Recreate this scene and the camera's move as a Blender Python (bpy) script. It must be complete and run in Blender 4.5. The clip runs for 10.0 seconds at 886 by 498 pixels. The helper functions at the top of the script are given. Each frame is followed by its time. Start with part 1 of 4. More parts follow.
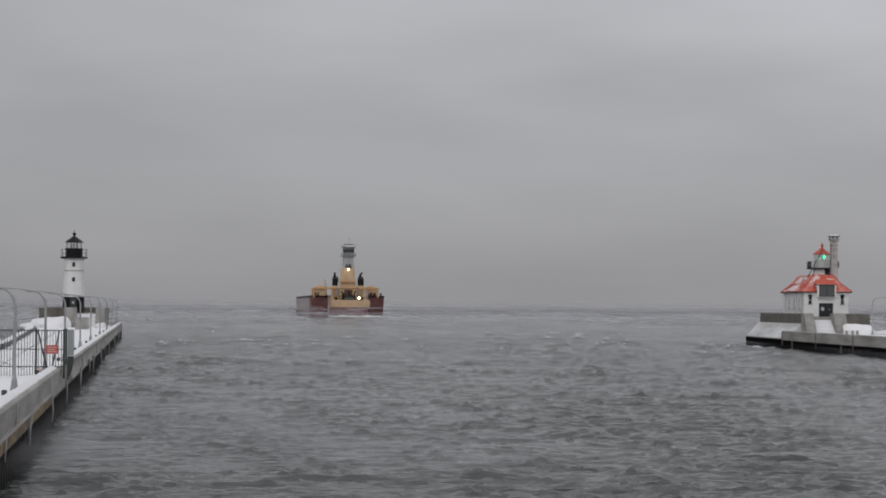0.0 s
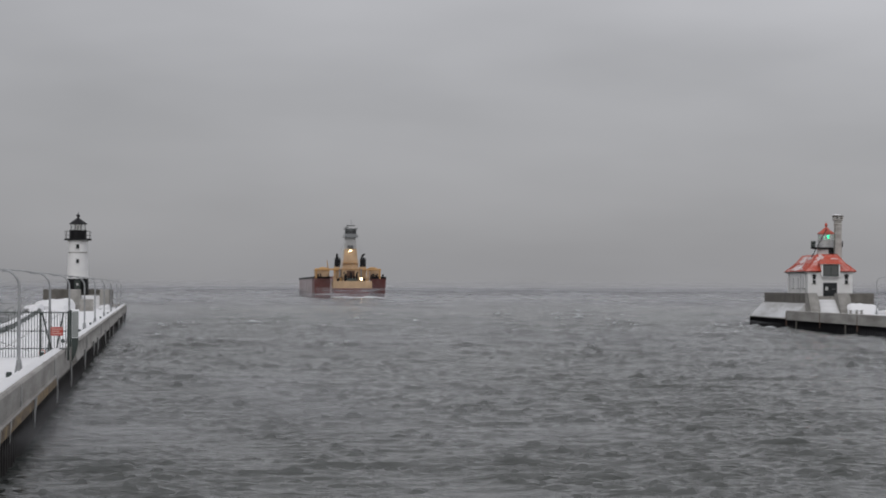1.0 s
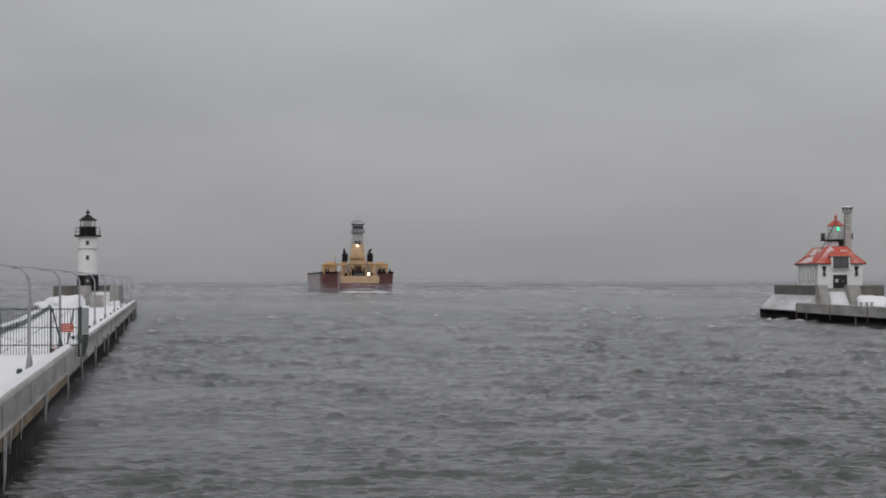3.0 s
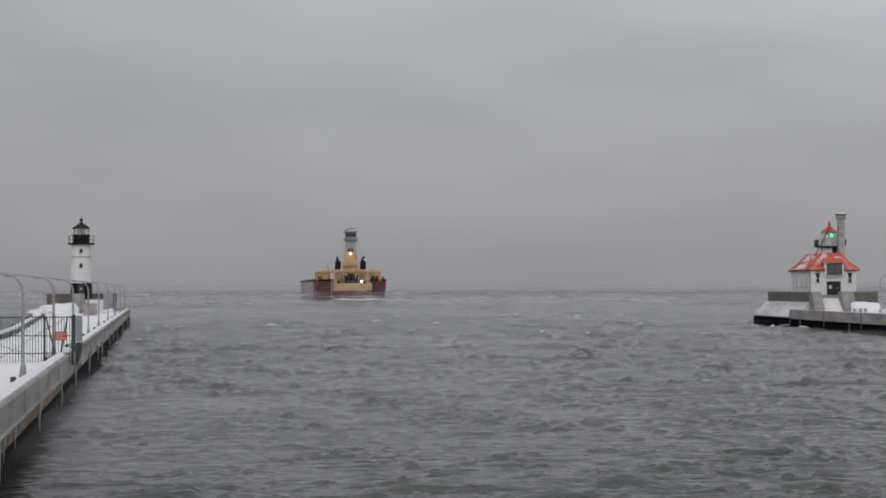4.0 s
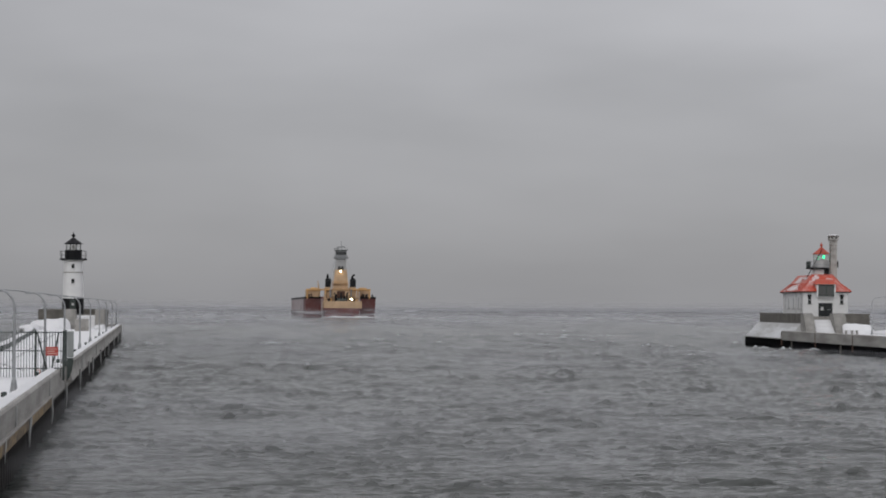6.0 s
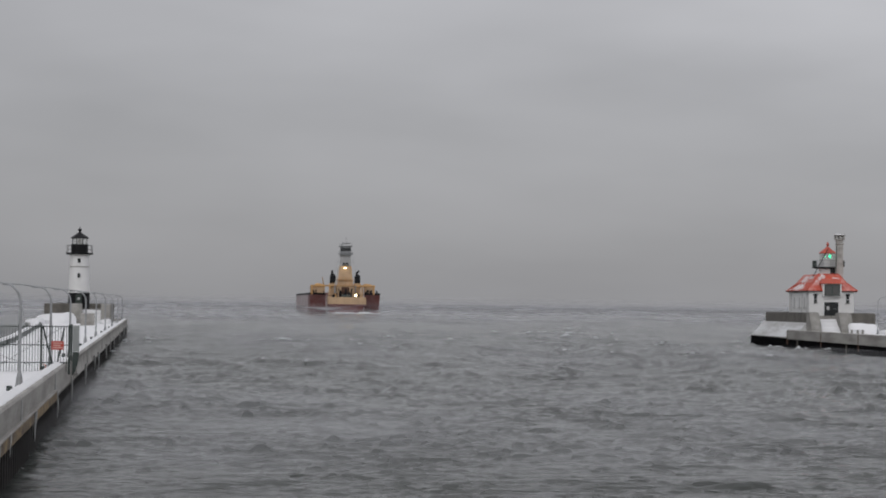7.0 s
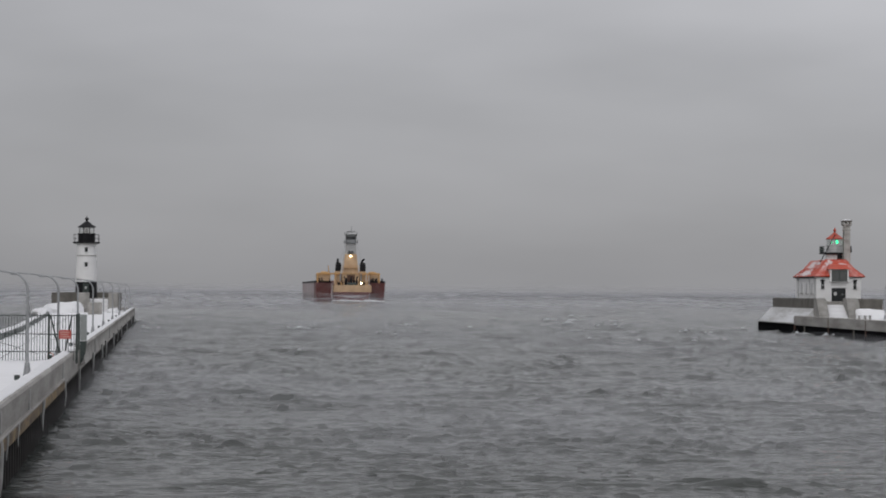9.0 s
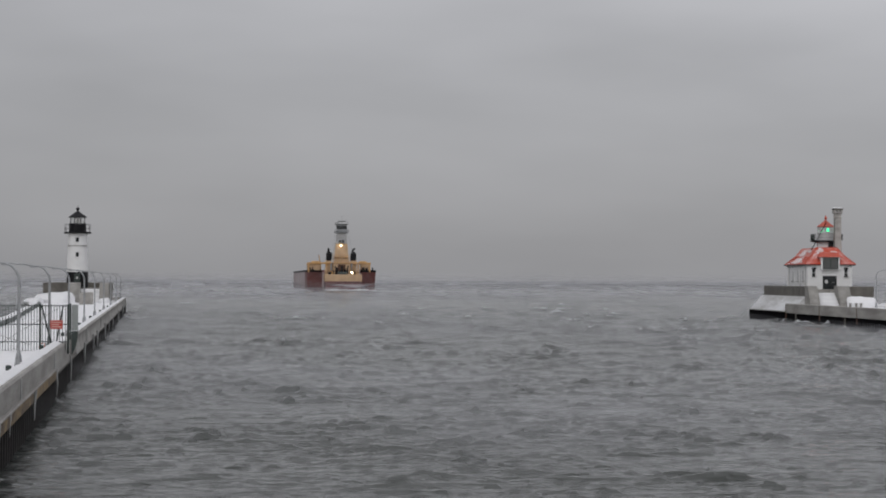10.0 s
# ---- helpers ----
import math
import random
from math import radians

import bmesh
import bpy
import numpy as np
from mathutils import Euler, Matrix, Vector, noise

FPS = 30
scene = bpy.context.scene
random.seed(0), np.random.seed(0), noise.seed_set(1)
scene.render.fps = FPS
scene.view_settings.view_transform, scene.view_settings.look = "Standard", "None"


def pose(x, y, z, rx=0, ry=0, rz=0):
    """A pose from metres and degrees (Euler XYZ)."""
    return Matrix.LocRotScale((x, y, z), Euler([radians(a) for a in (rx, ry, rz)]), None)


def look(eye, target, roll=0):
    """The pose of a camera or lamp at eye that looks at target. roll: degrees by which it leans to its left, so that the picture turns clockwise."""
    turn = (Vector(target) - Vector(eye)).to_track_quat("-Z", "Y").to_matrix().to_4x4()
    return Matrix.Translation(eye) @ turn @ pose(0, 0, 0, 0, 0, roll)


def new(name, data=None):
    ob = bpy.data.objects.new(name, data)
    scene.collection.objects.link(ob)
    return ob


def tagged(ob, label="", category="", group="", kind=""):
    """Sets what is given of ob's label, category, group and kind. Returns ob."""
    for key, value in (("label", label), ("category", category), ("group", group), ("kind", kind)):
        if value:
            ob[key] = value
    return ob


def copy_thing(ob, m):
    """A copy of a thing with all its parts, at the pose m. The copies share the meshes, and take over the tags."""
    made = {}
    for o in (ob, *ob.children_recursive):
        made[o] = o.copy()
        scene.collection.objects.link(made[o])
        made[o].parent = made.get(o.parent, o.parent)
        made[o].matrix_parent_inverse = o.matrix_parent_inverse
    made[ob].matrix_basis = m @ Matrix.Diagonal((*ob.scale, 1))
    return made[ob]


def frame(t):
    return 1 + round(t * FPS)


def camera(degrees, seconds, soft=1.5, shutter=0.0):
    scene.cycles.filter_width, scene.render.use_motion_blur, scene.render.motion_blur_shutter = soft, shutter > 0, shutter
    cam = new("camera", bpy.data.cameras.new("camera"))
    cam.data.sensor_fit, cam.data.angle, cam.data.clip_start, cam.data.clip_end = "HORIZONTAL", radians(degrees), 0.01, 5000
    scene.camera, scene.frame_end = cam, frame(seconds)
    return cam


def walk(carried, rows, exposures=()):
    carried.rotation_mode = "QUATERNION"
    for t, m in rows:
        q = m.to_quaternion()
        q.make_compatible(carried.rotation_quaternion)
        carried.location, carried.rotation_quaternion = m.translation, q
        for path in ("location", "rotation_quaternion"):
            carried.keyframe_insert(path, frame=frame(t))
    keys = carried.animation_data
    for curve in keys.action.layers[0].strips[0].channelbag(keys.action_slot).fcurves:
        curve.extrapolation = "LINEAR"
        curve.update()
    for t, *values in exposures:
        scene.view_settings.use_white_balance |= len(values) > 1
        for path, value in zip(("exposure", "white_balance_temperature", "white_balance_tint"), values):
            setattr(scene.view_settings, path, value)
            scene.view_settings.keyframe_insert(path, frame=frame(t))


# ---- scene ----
EYE = (0.0, 0.0, 5.3)
cam = camera(20.67, 10.0, soft=1.9)
VIEW = [  # seconds, turn to the right, tilt up, lean
    (0.0, 6.892, 1.329, 0.436),
    (0.5, 6.964, 1.139, 0.399),
    (1.0, 6.803, 0.875, 0.267),
    (1.5, 6.796, 0.833, 0.311),
    (2.0, 6.580, 0.622, 0.044),
    (2.2, 6.510, 0.790, -0.013),
    (3.3, 6.656, 0.722, -0.138),
    (3.5, 6.654, 0.715, -0.237),
    (4.0, 6.726, 0.912, -0.178),
    (4.5, 7.036, 0.952, -0.273),
    (5.0, 6.896, 0.923, -0.209),
    (5.5, 6.661, 1.058, -0.126),
    (5.7, 6.721, 1.180, 0.042),
    (6.8, 7.112, 1.557, 0.623),
    (7.0, 6.764, 1.270, 0.676),
    (7.5, 6.535, 1.437, 0.502),
    (8.0, 6.643, 1.326, 0.568),
    (8.5, 6.898, 0.964, 0.794),
    (9.0, 6.604, 0.972, 0.425),
    (9.5, 6.589, 0.710, 0.404),
    (10.0, 6.812, 0.714, 0.251),
]


def aimed(turn, tilt, lean):
    a, b = radians(turn), radians(tilt)
    way = Vector((math.sin(a) * math.cos(b), math.cos(a) * math.cos(b), math.sin(b)))
    return look(EYE, Vector(EYE) + way, lean)


walk(cam, [(t, aimed(a, b, c)) for t, a, b, c in VIEW])

# ---- light: a closed winter overcast over the lake ----
SUN_UP, SUN_ROUND = 24.0, 205.0
world = bpy.data.worlds.new("overcast")
scene.world = world
world.use_nodes = True
nt = world.node_tree
nt.nodes.clear()


def link(tree, a, b):
    tree.links.new(a, b)


out = nt.nodes.new("ShaderNodeOutputWorld")
bg = nt.nodes.new("ShaderNodeBackground")
sky = nt.nodes.new("ShaderNodeTexSky")
sky.sky_type, sky.sun_disc = "NISHITA", False
sky.sun_elevation, sky.sun_rotation = radians(SUN_UP), radians(SUN_ROUND)
sky_gain = nt.nodes.new("ShaderNodeVectorMath")
sky_gain.operation = "SCALE"
sky_gain.inputs["Scale"].default_value = 0.05
coord = nt.nodes.new("ShaderNodeTexCoord")
sep = nt.nodes.new("ShaderNodeSeparateXYZ")
deck = nt.nodes.new("ShaderNodeValToRGB")
for at, v in ((0.0, 0.308), (0.016, 0.314), (0.045, 0.357), (0.085, 0.42), (0.12, 0.46), (0.4, 0.64), (1.0, 0.88)):
    e = deck.color_ramp.elements.new(at) if at not in (0.0, 1.0) else deck.color_ramp.elements[0 if at == 0.0 else -1]
    e.color = (v * 0.996, v * 0.996, v * 1.047, 1)
stretch = nt.nodes.new("ShaderNodeMapping")
stretch.inputs["Scale"].default_value = (5.0, 5.0, 17.0)
clouds = nt.nodes.new("ShaderNodeTexNoise")
clouds.inputs["Scale"].default_value, clouds.inputs["Detail"].default_value, clouds.inputs["Roughness"].default_value = 1.0, 4.0, 0.45
cloud_level = nt.nodes.new("ShaderNodeMapRange")
for key, v in (("From Min", 0.25), ("From Max", 0.75), ("To Min", 0.86), ("To Max", 1.14)):
    cloud_level.inputs[key].default_value = v
cloudy = nt.nodes.new("ShaderNodeVectorMath")
cloudy.operation = "SCALE"
blend = nt.nodes.new("ShaderNodeMixRGB")
blend.inputs["Fac"].default_value = 0.94
thin = nt.nodes.new("ShaderNodeMapRange")  # the deck is thinner to the south-east
for key, v in (("From Min", -0.3), ("From Max", 0.6), ("To Min", 0.84), ("To Max", 1.16)):
    thin.inputs[key].default_value = v
level = nt.nodes.new("ShaderNodeMath")
level.operation = "MULTIPLY"
link(nt, coord.outputs["Generated"], sep.inputs[0])
link(nt, sep.outputs["X"], thin.inputs["Value"])
link(nt, thin.outputs[0], level.inputs[0])
link(nt, cloud_level.outputs[0], level.inputs[1])
link(nt, sep.outputs["Z"], deck.inputs["Fac"])
link(nt, coord.outputs["Generated"], stretch.inputs["Vector"])
link(nt, stretch.outputs[0], clouds.inputs["Vector"])
link(nt, clouds.outputs[0], cloud_level.inputs["Value"])
link(nt, deck.outputs[0], cloudy.inputs[0])
link(nt, level.outputs[0], cloudy.inputs["Scale"])
link(nt, sky.outputs[0], sky_gain.inputs[0])
link(nt, sky_gain.outputs[0], blend.inputs[1])
link(nt, cloudy.outputs[0], blend.inputs[2])
link(nt, blend.outputs[0], bg.inputs["Color"])
link(nt, bg.outputs[0], out.inputs[0])
bg.inputs["Strength"].default_value = 1.0

sun = new("sun", bpy.data.lights.new("sun", "SUN"))
sun.data.energy, sun.data.angle, sun.data.color = 0.65, radians(40), (1.0, 0.98, 0.95)
a, b = radians(SUN_ROUND), radians(SUN_UP)
sun.matrix_world = look((0, 0, 60), Vector((0, 0, 60)) - Vector((math.sin(a) * math.cos(b), math.cos(a) * math.cos(b), math.sin(b))))
scene.view_settings.exposure = 0.0


# ---- materials ----
def material(name, color, rough=0.7, metal=0.0, vary=0.25, scale=1.5, bump=0.15, second=None, amount=0.5, spec=0.5, along=1.0):
    """Base colour with stains and grain at two scales; second: the colour of worn or dirty places."""
    m = bpy.data.materials.new(name)
    m.use_nodes = True
    t = m.node_tree
    p = t.nodes["Principled BSDF"]
    p.inputs["Roughness"].default_value, p.inputs["Metallic"].default_value = rough, metal
    p.inputs["Specular IOR Level"].default_value = spec
    co = t.nodes.new("ShaderNodeTexCoord")
    big, fine = t.nodes.new("ShaderNodeTexNoise"), t.nodes.new("ShaderNodeTexNoise")
    for n, s in ((big, scale), (fine, scale * 9)):
        n.inputs["Scale"].default_value, n.inputs["Detail"].default_value = s, 5.0
        st = t.nodes.new("ShaderNodeMapping")
        st.inputs["Scale"].default_value = (1.0, along, 1.0)
        link(t, co.outputs["Object"], st.inputs["Vector"])
        link(t, st.outputs[0], n.inputs["Vector"])
    both = t.nodes.new("ShaderNodeMath")
    both.operation = "MULTIPLY_ADD"
    link(t, fine.outputs[0], both.inputs[0])
    both.inputs[1].default_value = 0.35
    link(t, big.outputs[0], both.inputs[2])
    ramp = t.nodes.new("ShaderNodeValToRGB")
    dark = second or tuple(c * (1 - vary) for c in color)
    e = ramp.color_ramp.elements
    e[0].position, e[0].color = 0.45 + 0.3 * (amount - 0.5), (*dark, 1)
    e[1].position, e[1].color = 0.85 + 0.3 * (amount - 0.5), (*color, 1)
    link(t, both.outputs[0], ramp.inputs[0])
    info = t.nodes.new("ShaderNodeObjectInfo")
    tone = t.nodes.new("ShaderNodeMapRange")
    tone.inputs["To Min"].default_value, tone.inputs["To Max"].default_value = 0.92, 1.06
    link(t, info.outputs["Random"], tone.inputs["Value"])
    mul = t.nodes.new("ShaderNodeVectorMath")
    mul.operation = "SCALE"
    link(t, ramp.outputs[0], mul.inputs[0])
    link(t, tone.outputs[0], mul.inputs["Scale"])
    link(t, mul.outputs[0], p.inputs["Base Color"])
    if bump:
        bm_ = t.nodes.new("ShaderNodeBump")
        bm_.inputs["Strength"].default_value, bm_.inputs["Distance"].default_value = bump, 0.03
        link(t, both.outputs[0], bm_.inputs["Height"])
        link(t, bm_.outputs[0], p.inputs["Normal"])
    return m


def glow(name, color, strength):
    m = bpy.data.materials.new(name)
    m.use_nodes = True
    p = m.node_tree.nodes["Principled BSDF"]
    p.inputs["Base Color"].default_value = (*color, 1)
    p.inputs["Emission Color"].default_value = (*color, 1)
    p.inputs["Emission Strength"].default_value = strength
    return m


def glass(name, color):
    """Thin clear glazing: lets the view through and mirrors a little."""
    m = bpy.data.materials.new(name)
    m.use_nodes = True
    t = m.node_tree
    t.nodes.remove(t.nodes["Principled BSDF"])
    clear, shine, mix = t.nodes.new("ShaderNodeBsdfTransparent"), t.nodes.new("ShaderNodeBsdfGlossy"), t.nodes.new("ShaderNodeMixShader")
    clear.inputs[0].default_value = (*color, 1)
    shine.inputs["Roughness"].default_value = 0.03
    mix.inputs[0].default_value = 0.12
    link(t, clear.outputs[0], mix.inputs[1])
    link(t, shine.outputs[0], mix.inputs[2])
    link(t, mix.outputs[0], t.nodes["Material Output"].inputs["Surface"])
    return m


M_CONC = material("weathered_concrete", (0.31, 0.3, 0.28), 0.9, vary=0.45, scale=0.9, bump=0.3, along=0.3)
M_CONC_PALE = material("frosted_concrete", (0.4, 0.388, 0.368), 0.9, scale=1.1, bump=0.5, second=(0.22, 0.21, 0.195), amount=0.52, along=0.15)
M_CONC_DARK = material("stained_shaded_concrete", (0.165, 0.155, 0.138), 0.9, vary=0.5, scale=0.7, bump=0.3)
M_SNOW = material("snow", (0.77, 0.772, 0.785), 0.8, vary=0.06, scale=0.6, bump=0.4)
M_SNOW_THIN = material("thin_snow_on_concrete", (0.74, 0.75, 0.77), 0.85, scale=0.5, along=0.12, bump=0.4, second=(0.36, 0.355, 0.34), amount=0.45)
M_PILE = material("wet_sheet_piling", (0.006, 0.006, 0.007), 0.9, vary=0.5, scale=1.2, bump=0.1, spec=0.02)
# lighter copy for the north piling, with water reflections put into the colour
M_PILE_LIT = material("brown_black_sheet_piling", (0.028, 0.025, 0.024), 0.8, vary=0.5, scale=1.2, bump=0.3, spec=0.2)
M_TIMBER = material("rust_stained_timber", (0.3, 0.215, 0.11), 0.85, scale=2.2, bump=0.4, second=(0.06, 0.046, 0.038), amount=0.6, along=0.3)
M_ICE = material("icy_pale_post", (0.42, 0.42, 0.41), 0.6, vary=0.35, scale=2.0, bump=0.3)
M_WHITE = material("white_painted_masonry", (0.82, 0.82, 0.82), 0.6, vary=0.1, scale=0.8, bump=0.15, amount=0.4)
M_BLACK = material("black_paint", (0.01, 0.01, 0.012), 0.55, vary=0.3, scale=2.0, bump=0.1, spec=0.2)
M_RED = material("red_roof_paint", (0.52, 0.075, 0.035), 0.5, scale=1.2, bump=0.2, second=(0.4, 0.06, 0.035))
M_ROOF_SNOW = material("red_roof_with_frost", (0.5, 0.07, 0.035), 0.6, scale=0.9, bump=0.3, second=(0.6, 0.4, 0.38), amount=0.2)
M_CHIM = material("frosted_chimney_concrete", (0.47, 0.46, 0.44), 0.9, scale=1.6, bump=0.3, second=(0.28, 0.265, 0.245), amount=0.5)
M_SNOW_ROOF = material("thin_snow_on_red_paint", (0.74, 0.74, 0.76), 0.85, scale=1.1, bump=0.3, second=(0.55, 0.3, 0.27), amount=0.42)
M_GALV = material("galvanised_steel", (0.36, 0.37, 0.38), 0.5, 0.4, vary=0.3, scale=3.0, bump=0.1)
M_DARKSTEEL = material("dark_green_steel", (0.045, 0.06, 0.055), 0.5, 0.2, vary=0.3, scale=3.0, bump=0.1)
M_SIGN = material("red_sign_face", (0.5, 0.06, 0.04), 0.5, vary=0.15, scale=3.0, bump=0.0)
M_SIGNBAR = material("sign_pale_bars", (0.6, 0.42, 0.38), 0.5, vary=0.1, scale=3.0, bump=0.0)
M_ORANGE = material("orange_paint", (0.65, 0.16, 0.05), 0.5, vary=0.2, scale=4.0, bump=0.1)
M_PANE = material("dark_window_pane", (0.03, 0.033, 0.035), 0.12, vary=0.2, scale=2.0, bump=0.0)
M_GREYPANE = material("grey_boarded_window", (0.1, 0.105, 0.1), 0.4, vary=0.3, scale=2.0, bump=0.1)
M_FROST = material("frosted_pane", (0.5, 0.5, 0.5), 0.3, vary=0.3, scale=1.5, bump=0.0)
M_WINGPALE = material("pale_grey_steel", (0.3, 0.32, 0.315), 0.5, 0.1, vary=0.25, scale=1.2, bump=0.15)
M_LENS = glass("lantern_glass", (0.98, 0.985, 0.98))
M_GREENLAMP = glow("green_beacon", (0.02, 1.0, 0.4), 2.2)
# second colour paints spray mist and ice over the red hull
M_HULL = material("red_brown_hull", (0.125, 0.03, 0.027), 0.6, scale=0.3, bump=0.2, second=(0.19, 0.115, 0.115), amount=0.36)
# pale ice on the long hull; on the notch fenders it paints mist and spray
M_HULL_ICE_MIST = material("iced_misty_red_brown_hull", (0.58, 0.53, 0.54), 0.6, scale=0.12, bump=0.2, second=(0.2, 0.11, 0.11), amount=0.42)
M_CREAM = material("cream_ship_paint", (0.58, 0.4, 0.245), 0.5, vary=0.25, scale=0.3, bump=0.1)
M_YELLOW = material("yellow_ship_paint", (0.58, 0.33, 0.125), 0.5, vary=0.25, scale=0.4, bump=0.1)
M_SHIPPALE = material("pale_grey_ship_paint", (0.46, 0.46, 0.46), 0.5, vary=0.25, scale=0.4, bump=0.1)
M_RUST = material("rusty_steel", (0.11, 0.055, 0.035), 0.8, vary=0.5, scale=1.5, bump=0.3)
M_SHIPGREY = material("grey_ship_paint", (0.3, 0.31, 0.32), 0.5, vary=0.3, scale=0.5, bump=0.1)
M_SHIPWHITE = material("white_ship_paint", (0.6, 0.6, 0.6), 0.5, vary=0.2, scale=0.4, bump=0.1)
M_LAMP = glow("floodlight", (1.0, 0.85, 0.55), 9.0)
M_FOAM = material("white_foam", (0.75, 0.77, 0.78), 0.9, vary=0.25, scale=0.4, bump=0.5)


def water_material(name, foam):
    m = bpy.data.materials.new(name)
    m.use_nodes = True
    t = m.node_tree
    p = t.nodes["Principled BSDF"]
    p.inputs["Base Color"].default_value = (0.066, 0.071, 0.067, 1)
    p.inputs["Roughness"].default_value, p.inputs["IOR"].default_value = 0.13, 1.33
    co = t.nodes.new("ShaderNodeTexCoord")
    h = None
    for s, w, ridge in ((0.26, 1.6, True), (0.9, 0.8, True), (2.4, 0.4, True), (7.0, 0.12, False)):
        st = t.nodes.new("ShaderNodeMapping")
        st.inputs["Scale"].default_value = (0.34, 1.0, 1.0)
        n = t.nodes.new("ShaderNodeTexNoise")
        n.inputs["Scale"].default_value, n.inputs["Detail"].default_value = s, 2.0
        n.inputs["Distortion"].default_value = 0.4
        link(t, co.outputs["Object"], st.inputs["Vector"])
        link(t, st.outputs[0], n.inputs["Vector"])
        v = n.outputs[0]
        if ridge:  # sharp crests between rounded troughs
            c = t.nodes.new("ShaderNodeMath")
            c.operation = "SUBTRACT"
            c.inputs[1].default_value = 0.5
            link(t, v, c.inputs[0])
            d = t.nodes.new("ShaderNodeMath")
            d.operation = "ABSOLUTE"
            link(t, c.outputs[0], d.inputs[0])
            e = t.nodes.new("ShaderNodeMath")
            e.operation = "MULTIPLY"
            e.inputs[1].default_value = -2.0
            link(t, d.outputs[0], e.inputs[0])
            v = e.outputs[0]
        a = t.nodes.new("ShaderNodeMath")
        a.operation = "MULTIPLY_ADD"
        link(t, v, a.inputs[0])
        a.inputs[1].default_value = w
        if h is None:
            a.inputs[2].default_value = 0.0
        else:
            link(t, h, a.inputs[2])
        h = a.outputs[0]
    b = t.nodes.new("ShaderNodeBump")
    b.inputs["Strength"].default_value, b.inputs["Distance"].default_value = 1.0, 0.4
    link(t, h, b.inputs["Height"])
    link(t, b.outputs[0], p.inputs["Normal"])
    # cat's paws: gusts roughen the surface in patches
    st = t.nodes.new("ShaderNodeMapping")
    st.inputs["Scale"].default_value = (0.06, 0.03, 1.0)
    n = t.nodes.new("ShaderNodeTexNoise")
    n.inputs["Scale"].default_value, n.inputs["Detail"].default_value = 1.0, 3.0
    r = t.nodes.new("ShaderNodeMapRange")
    for key, v in (("From Min", 0.35), ("From Max", 0.65), ("To Min", 0.5), ("To Max", 1.0)):
        r.inputs[key].default_value = v
    link(t, co.outputs["Object"], st.inputs["Vector"])
    link(t, st.outputs[0], n.inputs["Vector"])
    link(t, n.outputs[0], r.inputs["Value"])
    lake = t.nodes.new("ShaderNodeSeparateXYZ")
    link(t, co.outputs["Object"], lake.inputs[0])
    calm = t.nodes.new("ShaderNodeMapRange")  # less ripple on the open lake
    for key, v in (("From Min", 350.0), ("From Max", 1000.0), ("To Min", 1.0), ("To Max", 0.16)):
        calm.inputs[key].default_value = v
    link(t, lake.outputs["Y"], calm.inputs["Value"])
    ripple = t.nodes.new("ShaderNodeMath")
    ripple.operation = "MULTIPLY"
    link(t, r.outputs[0], ripple.inputs[0])
    link(t, calm.outputs[0], ripple.inputs[1])
    link(t, ripple.outputs[0], b.inputs["Strength"])
    if foam:
        # spume on the highest crests only, broken up by noise
        s = t.nodes.new("ShaderNodeSeparateXYZ")
        link(t, co.outputs["Object"], s.inputs[0])
        n = t.nodes.new("ShaderNodeTexNoise")
        n.inputs["Scale"].default_value, n.inputs["Detail"].default_value = 0.6, 6.0
        n.inputs["Roughness"].default_value = 0.7
        st = t.nodes.new("ShaderNodeMapping")
        st.inputs["Scale"].default_value = (0.5, 1.6, 1.0)
        link(t, co.outputs["Object"], st.inputs["Vector"])
        link(t, st.outputs[0], n.inputs["Vector"])
        a = t.nodes.new("ShaderNodeMath")
        a.operation = "MULTIPLY_ADD"
        link(t, n.outputs[0], a.inputs[0])
        a.inputs[1].default_value = 0.8
        link(t, s.outputs["Z"], a.inputs[2])
        r = t.nodes.new("ShaderNodeMapRange")
        r.inputs["From Min"].default_value, r.inputs["From Max"].default_value = foam, foam + 0.22
        link(t, a.outputs[0], r.inputs["Value"])
        mix = t.nodes.new("ShaderNodeMixRGB")
        mix.inputs[1].default_value, mix.inputs[2].default_value = (0.066, 0.071, 0.067, 1), (0.52, 0.54, 0.55, 1)
        link(t, r.outputs[0], mix.inputs["Fac"])
        link(t, mix.outputs[0], p.inputs["Base Color"])
        ro = t.nodes.new("ShaderNodeMapRange")
        ro.inputs["To Min"].default_value, ro.inputs["To Max"].default_value = 0.13, 0.9
        link(t, r.outputs[0], ro.inputs["Value"])
        link(t, ro.outputs[0], p.inputs["Roughness"])
    return m


M_WATER = water_material("lake_water", 0.8)
M_DEEP = water_material("deep_water", 0)


# ---- mesh helpers ----
def part(name, bm, mat, parent=None, label="", smooth=False):
    me = bpy.data.meshes.new(name)
    bmesh.ops.recalc_face_normals(bm, faces=bm.faces)
    for f in bm.faces:
        f.smooth = smooth
    if smooth:
        for e in bm.edges:
            if len(e.link_faces) == 2 and e.calc_face_angle() > 0.6:
                e.smooth = False
    bm.to_mesh(me)
    bm.free()
    me.materials.append(mat)
    ob = new(name, me)
    if parent:
        ob.parent = parent
    if label:
        ob["label"] = label
    return ob


def thing(name, at, label, category, group="", kind=""):
    ob = new(name)
    ob.matrix_basis = at
    ob.empty_display_size = 0.3
    return tagged(ob, label, category, group, kind)


